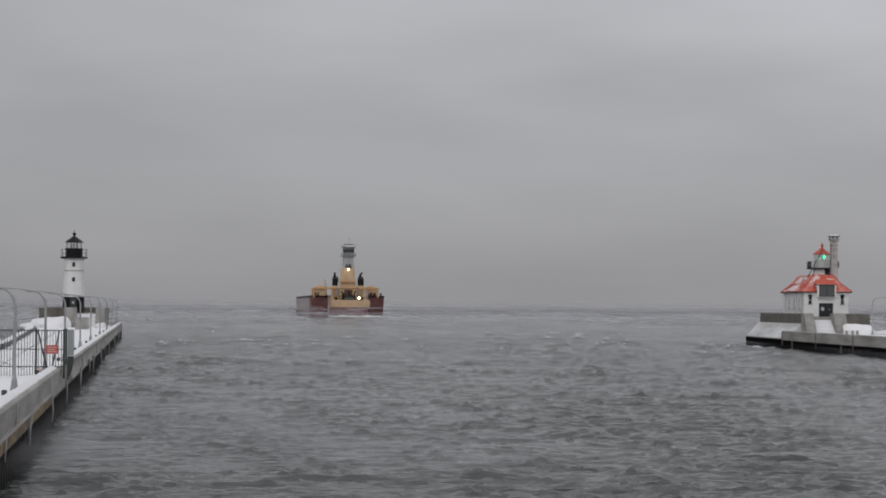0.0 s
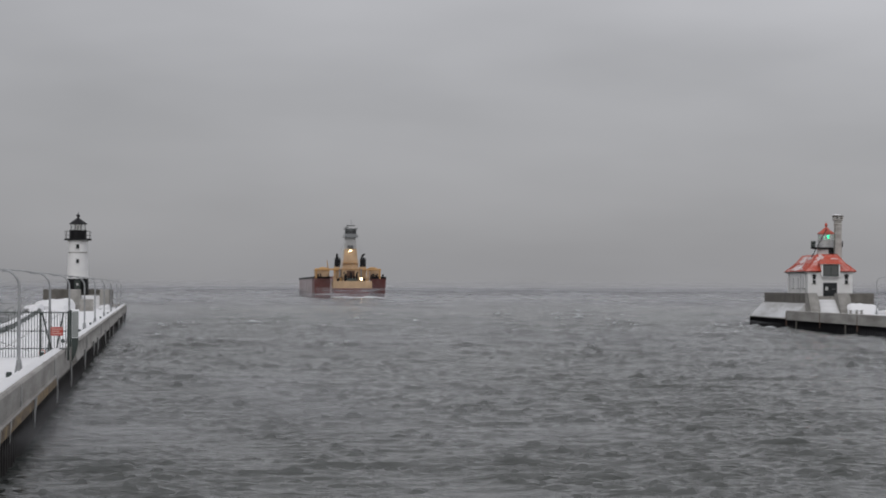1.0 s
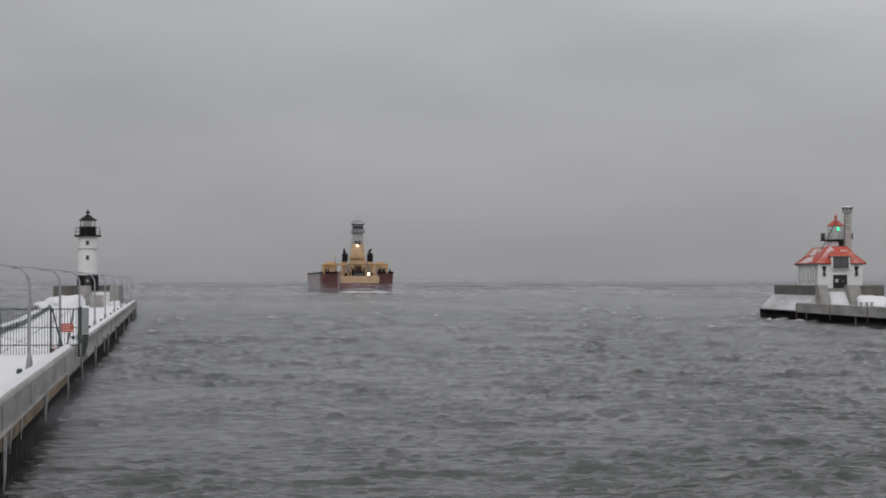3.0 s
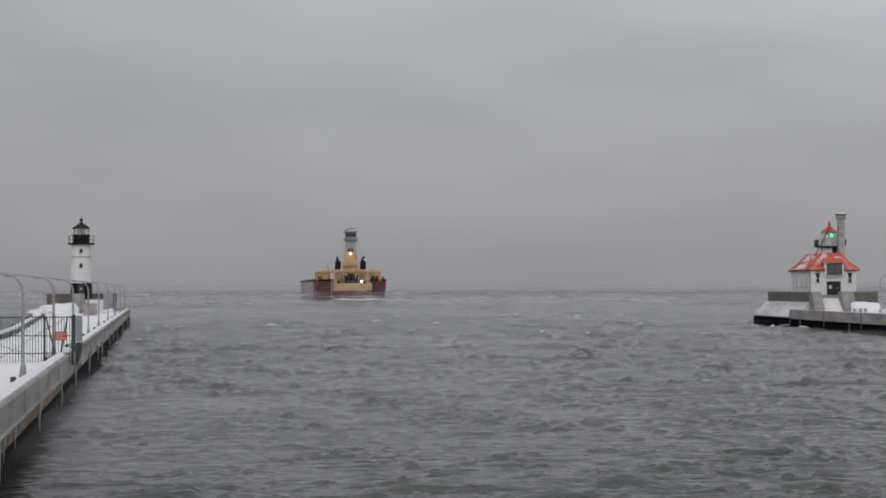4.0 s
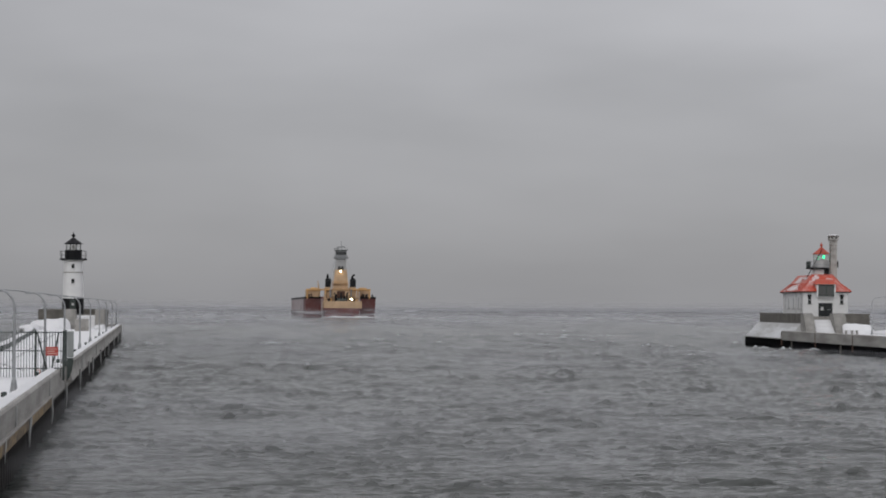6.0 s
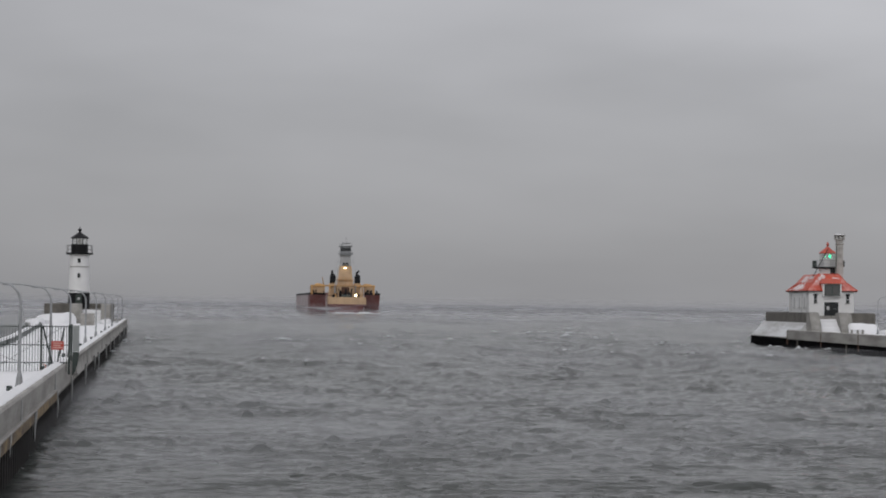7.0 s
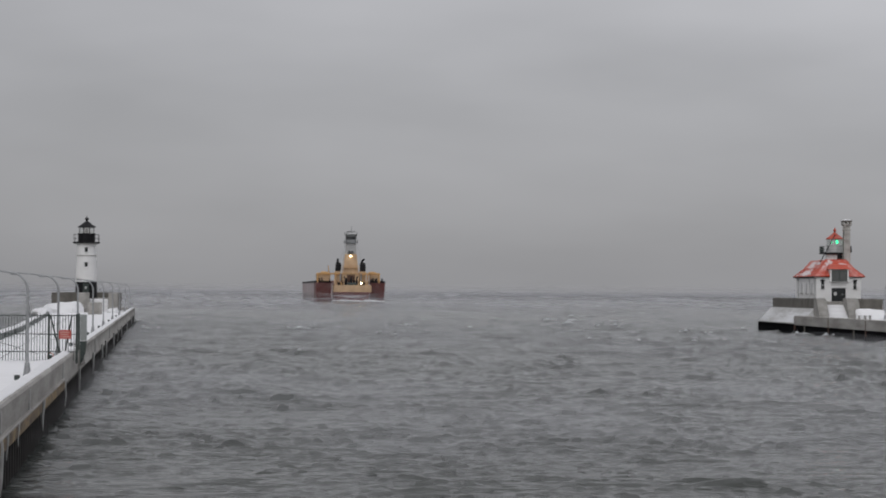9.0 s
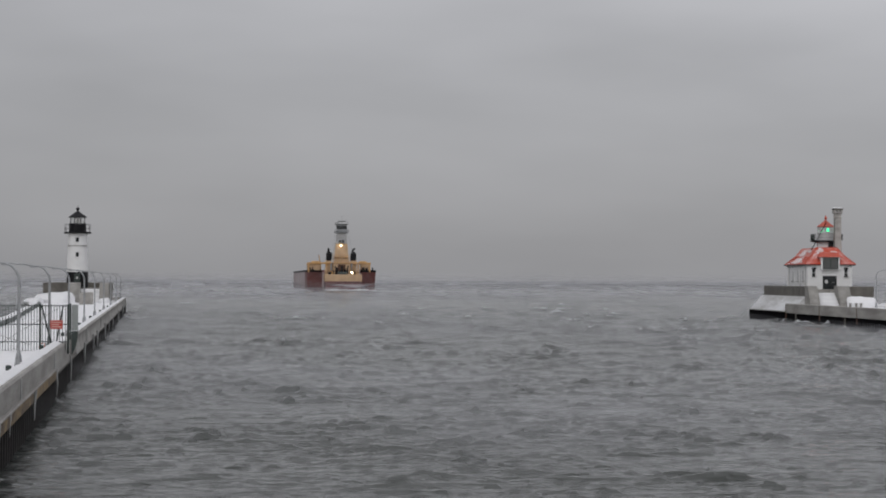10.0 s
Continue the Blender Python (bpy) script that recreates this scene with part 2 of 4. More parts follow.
def box(x0, x1, y0, y1, z0, z1, bevel=0.0, bm=None):
    b = bmesh.new()
    bmesh.ops.create_cube(b, size=1.0)
    for v in b.verts:
        v.co = Vector((x0 + (v.co.x + 0.5) * (x1 - x0), y0 + (v.co.y + 0.5) * (y1 - y0), z0 + (v.co.z + 0.5) * (z1 - z0)))
    if bevel:
        bmesh.ops.bevel(b, geom=b.edges[:], offset=bevel, segments=1, affect="EDGES")
    return join(bm, b)


def join(bm, b):
    if bm is None:
        return b
    me = bpy.data.meshes.new("tmp")
    b.to_mesh(me)
    b.free()
    bm.from_mesh(me)
    bpy.data.meshes.remove(me)
    return bm


def lathe(profile, n=24, at=(0, 0, 0), bm=None, twist=0.0):
    """A body turned about the upright: profile is (radius, height) from below to above, closed at both ends."""
    b = bmesh.new()
    rings = []
    for r, z in profile:
        rings.append([b.verts.new((at[0] + r * math.cos(2 * math.pi * k / n + twist), at[1] + r * math.sin(2 * math.pi * k / n + twist), at[2] + z)) for k in range(n)])
    for lo, hi in zip(rings, rings[1:]):
        for k in range(n):
            b.faces.new((lo[k], lo[(k + 1) % n], hi[(k + 1) % n], hi[k]))
    b.faces.new(rings[0][::-1])
    b.faces.new(rings[-1])
    return join(bm, b)


def tube(points, r, n=8, bm=None, r_end=None):
    """A round bar through the points."""
    b = bmesh.new()
    pts = [Vector(p) for p in points]
    rings = []
    for i, p in enumerate(pts):
        d = (pts[min(i + 1, len(pts) - 1)] - pts[max(i - 1, 0)]).normalized()
        u = d.orthogonal().normalized() if abs(d.y) > 0.99 else d.cross(Vector((0, 1, 0))).normalized()
        w = d.cross(u)
        rr = r if r_end is None else r + (r_end - r) * i / (len(pts) - 1)
        rings.append([b.verts.new(p + rr * (math.cos(2 * math.pi * k / n) * u + math.sin(2 * math.pi * k / n) * w)) for k in range(n)])
    for lo, hi in zip(rings, rings[1:]):
        for k in range(n):
            b.faces.new((lo[k], lo[(k + 1) % n], hi[(k + 1) % n], hi[k]))
    b.faces.new(rings[0][::-1])
    b.faces.new(rings[-1])
    return join(bm, b)


def bar(p, q, w, bm=None):
    """A square bar from p to q."""
    return tube([p, q], w * 0.707, 4, bm)


def sweep(section, stations, bm=None):
    """A closed section of (across, height) carried along stations (x, y, turn of the across axis in degrees)."""
    b = bmesh.new()
    rings = []
    for x, y, a in stations:
        c, s = math.cos(radians(a)), math.sin(radians(a))
        rings.append([b.verts.new((x + u * c, y + u * s, z)) for u, z in section])
    n = len(section)
    for lo, hi in zip(rings, rings[1:]):
        for k in range(n):
            b.faces.new((lo[k], lo[(k + 1) % n], hi[(k + 1) % n], hi[k]))
    b.faces.new(rings[0][::-1])
    b.faces.new(rings[-1])
    return join(bm, b)


def poly(points, bm=None):
    """A solid given by its bottom and top outlines: two lists of corners of equal length."""
    b = bmesh.new()
    lo, hi = ([b.verts.new(p) for p in ring] for ring in points)
    n = len(lo)
    for k in range(n):
        b.faces.new((lo[k], lo[(k + 1) % n], hi[(k + 1) % n], hi[k]))
    b.faces.new(lo[::-1])
    b.faces.new(hi)
    return join(bm, b)


# ---- the lake ----
def wave_sheet(seed):
    """A sheet of short-crested wind chop; its rows stand closer where the view meets them steeper."""
    rng = np.random.default_rng(seed)
    ys = [58.0]
    while ys[-1] < 4990:
        ys.append(ys[-1] + max(0.15, min(60.0, ys[-1] ** 2 / 22800 * 0.45)))
    ys = np.array(ys)
    az = np.radians(np.linspace(-6.5, 20.5, 620))
    X, Y = np.tan(az)[None, :] * ys[:, None] + np.linspace(-14, 14, 620)[None, :], np.repeat(ys[:, None], 620, 1)

    def crests(count, lam0, span, spread, height, peak=1.9):
        z = np.zeros_like(X)
        for k in range(count):
            lam = lam0 * span ** (k / (count - 1))
            th = radians(-90 + 10 + rng.normal(0, spread))
            kx, ky = 2 * math.pi / lam * math.cos(th), 2 * math.pi / lam * math.sin(th)
            z += lam ** 0.6 * rng.uniform(0.6, 1.4) * np.sin(kx * X + ky * Y + rng.uniform(0, 6.28))
        z /= z.std()
        return height * 0.75 * (np.exp(np.clip(z / 1.3, -2.5, peak)) - 1)

    def patches(wide, deep):
        """Gusts: smooth random patches between 0 and 1."""
        z = np.zeros_like(X)
        for k in range(9):
            z += np.sin(2 * math.pi * (X / wide * rng.normal(0, 1) + Y / deep * rng.normal(0, 1)) + rng.uniform(0, 6.28))
        return 0.5 + 0.5 * np.tanh(0.6 * z)

    gust, squall = patches(17, 20), patches(50, 70)
    rough = gust * (0.35 + 0.65 * squall)
    fade = 1 / (1 + (Y / 420) ** 2)
    # fine chop in the canal, short steep waves in the gusts, a higher sea outside the piers
    Z = crests(90, 0.34, 3.4, 19, 0.017) * (0.6 + 1.3 * rough) * (1 + 2.8 * np.clip((Y - 90) / 180, 0, 1)) * fade
    Z += crests(64, 0.9, 2.6, 13, 0.021) * (0.3 + 1.6 * rough) * (1 + 3.0 * np.clip((Y - 110) / 180, 0, 1)) * fade
    Z += crests(40, 1.7, 4.0, 11, 0.125, 1.6) * (0.25 + 1.1 * rough) * np.clip((Y - 130) / 170, 0, 1) * (1 - 0.88 * np.clip((Y - 430) / 450, 0, 1))
    Z += crests(24, 3.5, 3.0, 16, 0.016)
    r, c = X.shape
    verts = np.stack([X, Y, Z], -1).reshape(-1, 3)
    i = np.arange(r * c).reshape(r, c)
    quads = np.stack([i[:-1, :-1], i[:-1, 1:], i[1:, 1:], i[1:, :-1]], -1).reshape(-1, 4)
    me = bpy.data.meshes.new("water")
    me.vertices.add(len(verts))
    me.vertices.foreach_set("co", verts.ravel())
    me.loops.add(quads.size)
    me.loops.foreach_set("vertex_index", quads.ravel().astype(np.int32))
    me.polygons.add(len(quads))
    me.polygons.foreach_set("loop_start", np.arange(0, quads.size, 4, dtype=np.int32))
    me.polygons.foreach_set("use_smooth", np.ones(len(quads), dtype=bool))
    me.update()
    me.validate()
    me.materials.append(M_WATER)
    ob = new("water", me)
    return tagged(ob, "grey choppy lake water with wind waves", "water", kind="structure")


def mist_material(name, most, low, high, scale, rise=0.1, fall=2.0, even=0.0, tone=0.82, deep=1.0):
    """Thin drifting vapour: lets most light through, in soft streaks."""
    m = bpy.data.materials.new(name)
    m.use_nodes = True
    t = m.node_tree
    t.nodes.remove(t.nodes["Principled BSDF"])
    o = t.nodes["Material Output"]
    clear, d, tr = (t.nodes.new("ShaderNodeBsdf" + k) for k in ("Transparent", "Diffuse", "Translucent"))
    d.inputs[0].default_value = tr.inputs[0].default_value = (tone, tone * 1.01, tone * 1.05, 1)
    both, mix = t.nodes.new("ShaderNodeMixShader"), t.nodes.new("ShaderNodeMixShader")
    both.inputs[0].default_value = 0.52
    link(t, d.outputs[0], both.inputs[1])
    link(t, tr.outputs[0], both.inputs[2])
    co = t.nodes.new("ShaderNodeTexCoord")
    value = None
    for k, (sx, sy) in enumerate(((0.05, 0.016), (0.16, 0.06))):
        st = t.nodes.new("ShaderNodeMapping")
        st.inputs["Scale"].default_value = (sx * scale, sy * scale * deep, 1.0)
        n = t.nodes.new("ShaderNodeTexNoise")
        n.inputs["Scale"].default_value, n.inputs["Detail"].default_value = 1.0, 4.0 if deep == 1.0 else 1.2
        link(t, co.outputs["Object"], st.inputs["Vector"])
        link(t, st.outputs[0], n.inputs["Vector"])
        r = t.nodes.new("ShaderNodeMapRange")
        r.interpolation_type = "SMOOTHSTEP"
        r.inputs["From Min"].default_value, r.inputs["From Max"].default_value = (low, high) if k == 0 else (0.2 - even, 0.7 - even)
        r.inputs["To Max"].default_value = most if k == 0 else 1.0
        link(t, n.outputs[0], r.inputs["Value"])
        if value is None:
            value = r.outputs[0]
        else:
            mu = t.nodes.new("ShaderNodeMath")
            mu.operation = "MULTIPLY"
            link(t, value, mu.inputs[0])
            link(t, r.outputs[0], mu.inputs[1])
            value = mu.outputs[0]
    g = t.nodes.new("ShaderNodeSeparateXYZ")
    link(t, co.outputs["Generated"], g.inputs[0])
    for lo, hi in ((0.0, rise), (1.0, fall)):
        if lo == 1.0 and fall > 1.5:
            continue
        r = t.nodes.new("ShaderNodeMapRange")
        r.interpolation_type = "SMOOTHSTEP"
        r.inputs["From Min"].default_value, r.inputs["From Max"].default_value = lo, hi
        link(t, g.outputs["Y"], r.inputs["Value"])
        mu = t.nodes.new("ShaderNodeMath")
        mu.operation = "MULTIPLY"
        link(t, value, mu.inputs[0])
        link(t, r.outputs[0], mu.inputs[1])
        value = mu.outputs[0]
    link(t, value, mix.inputs[0])
    link(t, clear.outputs[0], mix.inputs[1])
    link(t, both.outputs[0], mix.inputs[2])
    link(t, mix.outputs[0], o.inputs["Surface"])
    return m


def mist_layer(z, y0, y1, mat, swell, seed, top=None):
    """A low undulating layer of sea smoke over the water."""
    b = bmesh.new()
    rows = []
    y = y0
    while y < y1:
        row = []
        base = z if top is None else z + (top - z) * ((y - y0) / (y1 - y0)) ** 2
        sway = min(swell, 14.0 / y)
        for i in range(61):
            a = radians(-8 + 30 * i / 60)
            x = math.tan(a) * y + (i - 30)
            row.append(b.verts.new((x, y, base + sway * noise.noise((x / 14, y / 40, seed)))))
        rows.append(row)
        y *= 1.02
    for r0, r1 in zip(rows, rows[1:]):
        for i in range(60):
            b.faces.new((r0[i], r0[i + 1], r1[i + 1], r1[i]))
    ob = part("sea_smoke", b, mat, smooth=True)
    return tagged(ob, "thin grey sea smoke drifting low over the water", "mist", "sea smoke layers", "stuff")


water_a = wave_sheet(3)
water_b = wave_sheet(11)
deep = part("water", box(-4900, 4900, -600, 4950, -4.0, -2.2), M_DEEP)
smoke = [mist_layer(0.75, 62, 700, mist_material("sea_smoke_low", 0.24, 0.43, 0.68, 0.9, 0.02, 0.1), 0.3, 1.5),
         mist_layer(1.4, 430, 1150, mist_material("sea_smoke_mid", 0.42, 0.4, 0.64, 0.6, 0.25, 0.6, 0.0, 0.74), 0.5, 4.5),
         mist_layer(2.4, 560, 1700, mist_material("sea_smoke_high", 0.4, 0.34, 0.62, 0.35, 0.2, 0.6, 0.0, 0.72), 0.7, 8.5),
         mist_layer(0.3, 600, 1046, mist_material("sea_smoke_bank", 0.75, 0.34, 0.64, 0.8, 0.4, 0.75, 0.0, 0.72, 0.12), 0.8, 15.5, 5.0),
         mist_layer(0.2, 190, 520, mist_material("sea_smoke_drift", 0.2, 0.46, 0.7, 1.3, 0.3, 0.5, 0.0, 0.74, 0.15), 0.8, 23.5, 3.4),
         mist_layer(3.0, 1080, 4930, mist_material("sea_smoke_far", 0.5, 0.2, 0.55, 0.4, 0.06, 2.0, 0.2, 0.62, 0.25), 0.3, 12.5),
         mist_layer(1.5, 1250, 4900, mist_material("sea_smoke_horizon", 0.5, 0.2, 0.55, 0.5, 0.15, 0.3, 0.3, 0.58, 0.1), 1.6, 19.5, 20.0)]
tagged(deep, "dark deep lake water under the waves", "water", kind="structure")


# ---- the north pier ----
FACE = -3.87
FLARE = [(30, -9.0), (183, -10.8), (277, -13.4), (330, -15.6), (362, -16.2)]


def back_edge(y):
    return float(np.interp(y, [p[0] for p in FLARE], [p[1] for p in FLARE]))


def snow_field(x_in, x_out, y0, y1, z, rough, nx=14, ny=120, lift=None):
    """A thick sheet of snow with soft drifts; x_in and x_out give its edges along y."""
    b = bmesh.new()
    rows = []
    for j in range(ny + 1):
        y = y0 + (y1 - y0) * j / ny
        row = []
        for i in range(nx + 1):
            x = x_in(y) + (x_out(y) - x_in(y)) * i / nx
            h = z + rough * (noise.noise((x * 0.5, y * 0.22, 3.1)) + 0.4 * noise.noise((x * 1.7, y * 0.9, 7.7)))
            if lift:
                h += lift(x, y)
            row.append(b.verts.new((x, y, h)))
        rows.append(row)
    for r0, r1 in zip(rows, rows[1:]):
        for i in range(nx):
            b.faces.new((r0[i], r0[i + 1], r1[i + 1], r1[i]))
    edge = bmesh.ops.extrude_face_region(b, geom=b.faces[:])
    for g in edge["geom"]:
        if isinstance(g, bmesh.types.BMVert):
            g.co.z -= 0.35
    return b


def piling(face, y0, y1, top, inward, slope=0.0):
    """Corrugated steel sheet piling, from under water to the concrete."""
    b = bmesh.new()
    line = []
    y, k = y0, 0
    while y < y1:
        d = 0.0 if k % 4 in (0, 1) else 0.22
        line.append((face + slope * (y - y0) + inward * d, y))
        y += 0.42 if k % 2 == 0 else 0.16
        k += 1
    lo = [b.verts.new((x, yy, -2.1)) for x, yy in line]
    hi = [b.verts.new((x, yy, top)) for x, yy in line]
    lo2 = [b.verts.new((face + slope * (line[i][1] - y0) + inward * 0.6, line[i][1], -2.1)) for i in (0, -1)]
    hi2 = [b.verts.new((face + slope * (line[i][1] - y0) + inward * 0.6, line[i][1], top)) for i in (0, -1)]
    for i in range(len(line) - 1):
        b.faces.new((lo[i], lo[i + 1], hi[i + 1], hi[i]))
    b.faces.new((lo[0], hi[0], hi2[0], lo2[0]))
    b.faces.new((lo[-1], hi[-1], hi2[1], lo2[1]))
    return b


def north_pier():
    pier = thing("pier", Matrix.Identity(4), "long concrete canal pier under snow above dark sheet piling", "pier", kind="structure")
    core = [(FACE - 1.0, 30), (FACE - 1.0, 361)] + [(x, y) for y, x in FLARE[::-1]]
    part("pier_core", poly(([(x, y, -2.1) for x, y in core], [(x, y, 1.7) for x, y in core])), M_CONC, pier)
    part("snow_cover", snow_field(lambda y: FACE - 0.42, lambda y: back_edge(y) + 0.4, 30, 361, 2.03, 0.07, nx=30, lift=lambda x, y: 0.24 * math.exp(-max(0.0, FACE - 0.5 - x) / 0.35)), M_SNOW, pier, "trodden snow on the pier deck", True)
    # wall along the canal: plain blocks near the shore, blocks with a hollow face past the gate
    plain = [(-0.02, 1.66), (0.0, 2.32), (-0.05, 2.39), (-0.5, 2.39), (-0.56, 2.3), (-0.56, 1.66)]
    tall = [(-0.02, 1.36), (0.0, 2.32), (-0.05, 2.39), (-0.5, 2.39), (-0.56, 2.3), (-0.56, 1.36)]
    hollow = [(0.02, 1.36), (-0.06, 1.6), (-0.1, 1.85), (-0.08, 2.1), (0.0, 2.32), (-0.05, 2.4), (-0.5, 2.4), (-0.56, 2.3), (-0.56, 1.36)]
    cuts = [30, 46, 60, 73, 98, 116.4]
    for y0, y1 in zip(cuts, cuts[1:]):
        part("wall_block", sweep(plain if y1 < 99 else tall, [(FACE, y0 + 0.04, 0), (FACE, y1 - 0.04, 0)]), M_CONC_PALE, pier)
    cuts = [127, 146, 166, 186, 208, 232, 258, 286, 315, 340, 361]
    for y0, y1 in zip(cuts, cuts[1:]):
        part("wall_block", sweep(hollow, [(FACE, y0 + 0.05, 0), (FACE, y1 - 0.05, 0)]), M_CONC_PALE, pier)
    part("wall_end", box(back_edge(361) , FACE, 361.05, 361.6, -2.1, 2.4, 0.05), M_CONC_PALE, pier)
    for y0, y1 in ((30, 116.3), (127, 361)):
        b = bmesh.new()
        rows = []
        n = int((y1 - y0) / 0.8)
        for j in range(n + 1):
            y = y0 + (y1 - y0) * j / n
            w = 0.05 * noise.noise((0, y * 0.6, 1)) + 0.02
            h = 0.09 + 0.05 * noise.noise((4, y * 0.35, 2))
            rows.append([b.verts.new((FACE + u, y, z)) for u, z in ((-0.53, 2.37), (-0.48, 2.38 + h), (-0.34, 2.4 + h * 0.8), (-0.18 + w, 2.39 + h * 0.2), (-0.16 + w, 2.36))])
        for r0, r1 in zip(rows, rows[1:]):
            for k in range(4):
                b.faces.new((r0[k], r0[k + 1], r1[k + 1], r1[k]))
            b.faces.new((r0[4], r0[0], r1[0], r1[4]))
        b.faces.new(rows[0])
        b.faces.new(rows[-1][::-1])
        part("snow_cap", b, M_SNOW, pier, "snow along the top of the wall", True)
    part("ledge", box(FACE - 0.5, FACE + 0.1, 30, 98.2, 1.57, 1.655, 0.03), M_CONC_PALE, pier, "snow-dusted ledge at the foot of the wall")
    # dark concrete in these strips paints the shade under the wall
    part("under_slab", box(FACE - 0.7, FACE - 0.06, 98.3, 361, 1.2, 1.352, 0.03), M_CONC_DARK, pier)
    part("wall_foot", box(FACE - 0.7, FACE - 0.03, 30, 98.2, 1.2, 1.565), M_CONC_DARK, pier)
    for y0, y1 in ((30, 46.4), (46.6, 58.4), (59.0, 66.8), (67, 79.6), (80.4, 89), (89.2, 98.1)):
        part("timber", box(FACE - 0.028, FACE + 0.08, y0, y1, 1.24, 1.565, 0.02), M_TIMBER, pier, "rust-stained fender timber")
    part("sheet_piling", piling(FACE - 0.17, 30, 361, 1.2, -1), M_PILE_LIT, pier, "wet black steel sheet piling")
    # frozen overflow hangs from the drains as long icicles over the piling
    for k, (y, foot, w) in enumerate(((59.2, 0.2, 0.15), (61.6, 0.95, 0.06), (66.5, 1.0, 0.05), (80.4, 0.62, 0.17), (99.0, 0.5, 0.12), (115.8, 0.42, 0.13), (139.5, 0.4, 0.14), (160.0, 0.62, 0.12), (171.0, 0.4, 0.13), (200.0, 0.35, 0.15), (218.0, 0.6, 0.13), (238.0, 0.3, 0.16), (277.0, 0.3, 0.17), (316.0, 0.25, 0.18), (350.0, 0.25, 0.18))):
        b = bmesh.new()
        rows = []
        for j in range(9):
            u = j / 8
            z = 1.62 + (foot - 1.62) * u
            r = w * (0.75 + 0.35 * math.sin(2.2 * u + k) * (1 - u)) * (1 - u ** 2.5) + 0.012
            dx, dy = 0.03 * noise.noise((k, z * 2.0, 0.5)), 0.09 * noise.noise((k, z * 1.6, 4.5))
            rows.append([b.verts.new((FACE + 0.07 + dx + 0.55 * r * math.cos(a), y + dy + r * math.sin(a), z)) for a in (2 * math.pi * i / 8 for i in range(8))])
        for lo, hi in zip(rows, rows[1:]):
            for i in range(8):
                b.faces.new((lo[i], lo[(i + 1) % 8], hi[(i + 1) % 8], hi[i]))
        b.faces.new(rows[0])
        b.faces.new(rows[-1][::-1])
        part("icicle", b, M_ICE, pier, "long pale icicle below the wall", True)
    for y, z0 in ((60.1, 1.7), (73.2, 1.66), (98.1, 1.4), (146.1, 1.5), (186, 1.5)):
        part("ice_streak", box(FACE - 0.03, FACE + 0.03, y - 0.25, y + 0.1, z0, 2.28, 0.01), M_ICE, pier, "frozen pale streak on the wall")
    # low wall with dark scuppers along the back
    st = [(x, y, 0) for y, x in FLARE]
    part("back_wall", sweep([(0, 1.4), (0.45, 1.4), (0.45, 2.38), (0.0, 2.38)], st), M_CONC, pier)
    part("back_snow_cap", sweep([(-0.03, 2.37), (0.48, 2.37), (0.4, 2.47), (0.05, 2.47)], st), M_SNOW, pier)
    for y in (150, 164, 178, 193, 208, 224, 240, 256, 272, 290, 308):
        part("scupper", box(back_edge(y) + 0.3, back_edge(y) + 0.62, y - 5.0, y + 5.0, 2.04, 2.36), M_DARKSTEEL, pier)
    return pier


north_pier()


def pier_head(at, mirror, label, group, steps_label):
    """A raised concrete platform with parapets, a stair between two cheek walls in its front, and snow banked against it.
    Local x runs from the canal inwards, y outwards to the lake."""
    s = -1 if mirror else 1

    def bx(x0, x1, y0, y1, z0, z1, bevel=0.05, bm=None):
        return box(min(s * x0, s * x1), max(s * x0, s * x1), y0, y1, z0, z1, bevel, bm)

    p = thing("light_platform", at, label, "platform", group, "structure")
    depth = 29.0 if not mirror else 30.0
    part("platform_core", bx(0.06, 8.74, 0.06, depth - 0.06, 0.5, 3.9), M_CONC_DARK, p)
    part("parapet", bx(0, 0.4, 0.0, depth, 3.3, 4.62), M_CONC_DARK, p, "stained concrete parapet")
    part("parapet", bx(8.4, 8.8, 0.0, depth, 2.0, 4.62), M_CONC_DARK, p)
    part("parapet", bx(0.4, 8.4, depth - 0.4, depth, 3.4, 4.62), M_CONC_DARK, p)
    part("front_wall", bx(5.3, 8.4, 0.0, 0.4, 2.0, 4.62), M_CONC_DARK, p, "stained concrete front wall")
    for x0, x1 in ((0.0, 1.25), (3.75, 5.3)):
        b = bmesh.new()
        prof = [(0.42, 1.9), (0.42, 4.66), (-1.3, 4.66), (-1.9, 4.45), (-2.5, 3.7), (-3.0, 3.0), (-3.6, 2.6), (-3.6, 1.9)]
        lo = [b.verts.new((s * x0, y - 0.02, z)) for y, z in prof]
        hi = [b.verts.new((s * x1, y - 0.02, z)) for y, z in prof]
        n = len(prof)
        for k in range(n):
            b.faces.new((lo[k], lo[(k + 1) % n], hi[(k + 1) % n], hi[k]))
        b.faces.new(lo[::-1])
        b.faces.new(hi)
        bmesh.ops.bevel(b, geom=[e for e in b.edges if abs(e.verts[0].co.x - e.verts[1].co.x) < 1e-4], offset=0.06, segments=2, affect="EDGES")
        part("cheek_wall", b, M_CONC, p, "weathered concrete cheek wall of the stair")
    for k in range(10):
        part("step", bx(1.26, 3.74, -3.4 + 0.35 * k, 0.4, 1.9 + 0.19 * k, 2.12 + 0.19 * k, 0.02), M_SNOW, p, steps_label)
    return p


# ---- the south pier ----
TURN = 4.16
SLOPE = math.tan(radians(TURN))
HEAD = Matrix.Translation((82.2, 329.0, 0)) @ pose(0, 0, 0, 0, 0, -TURN)


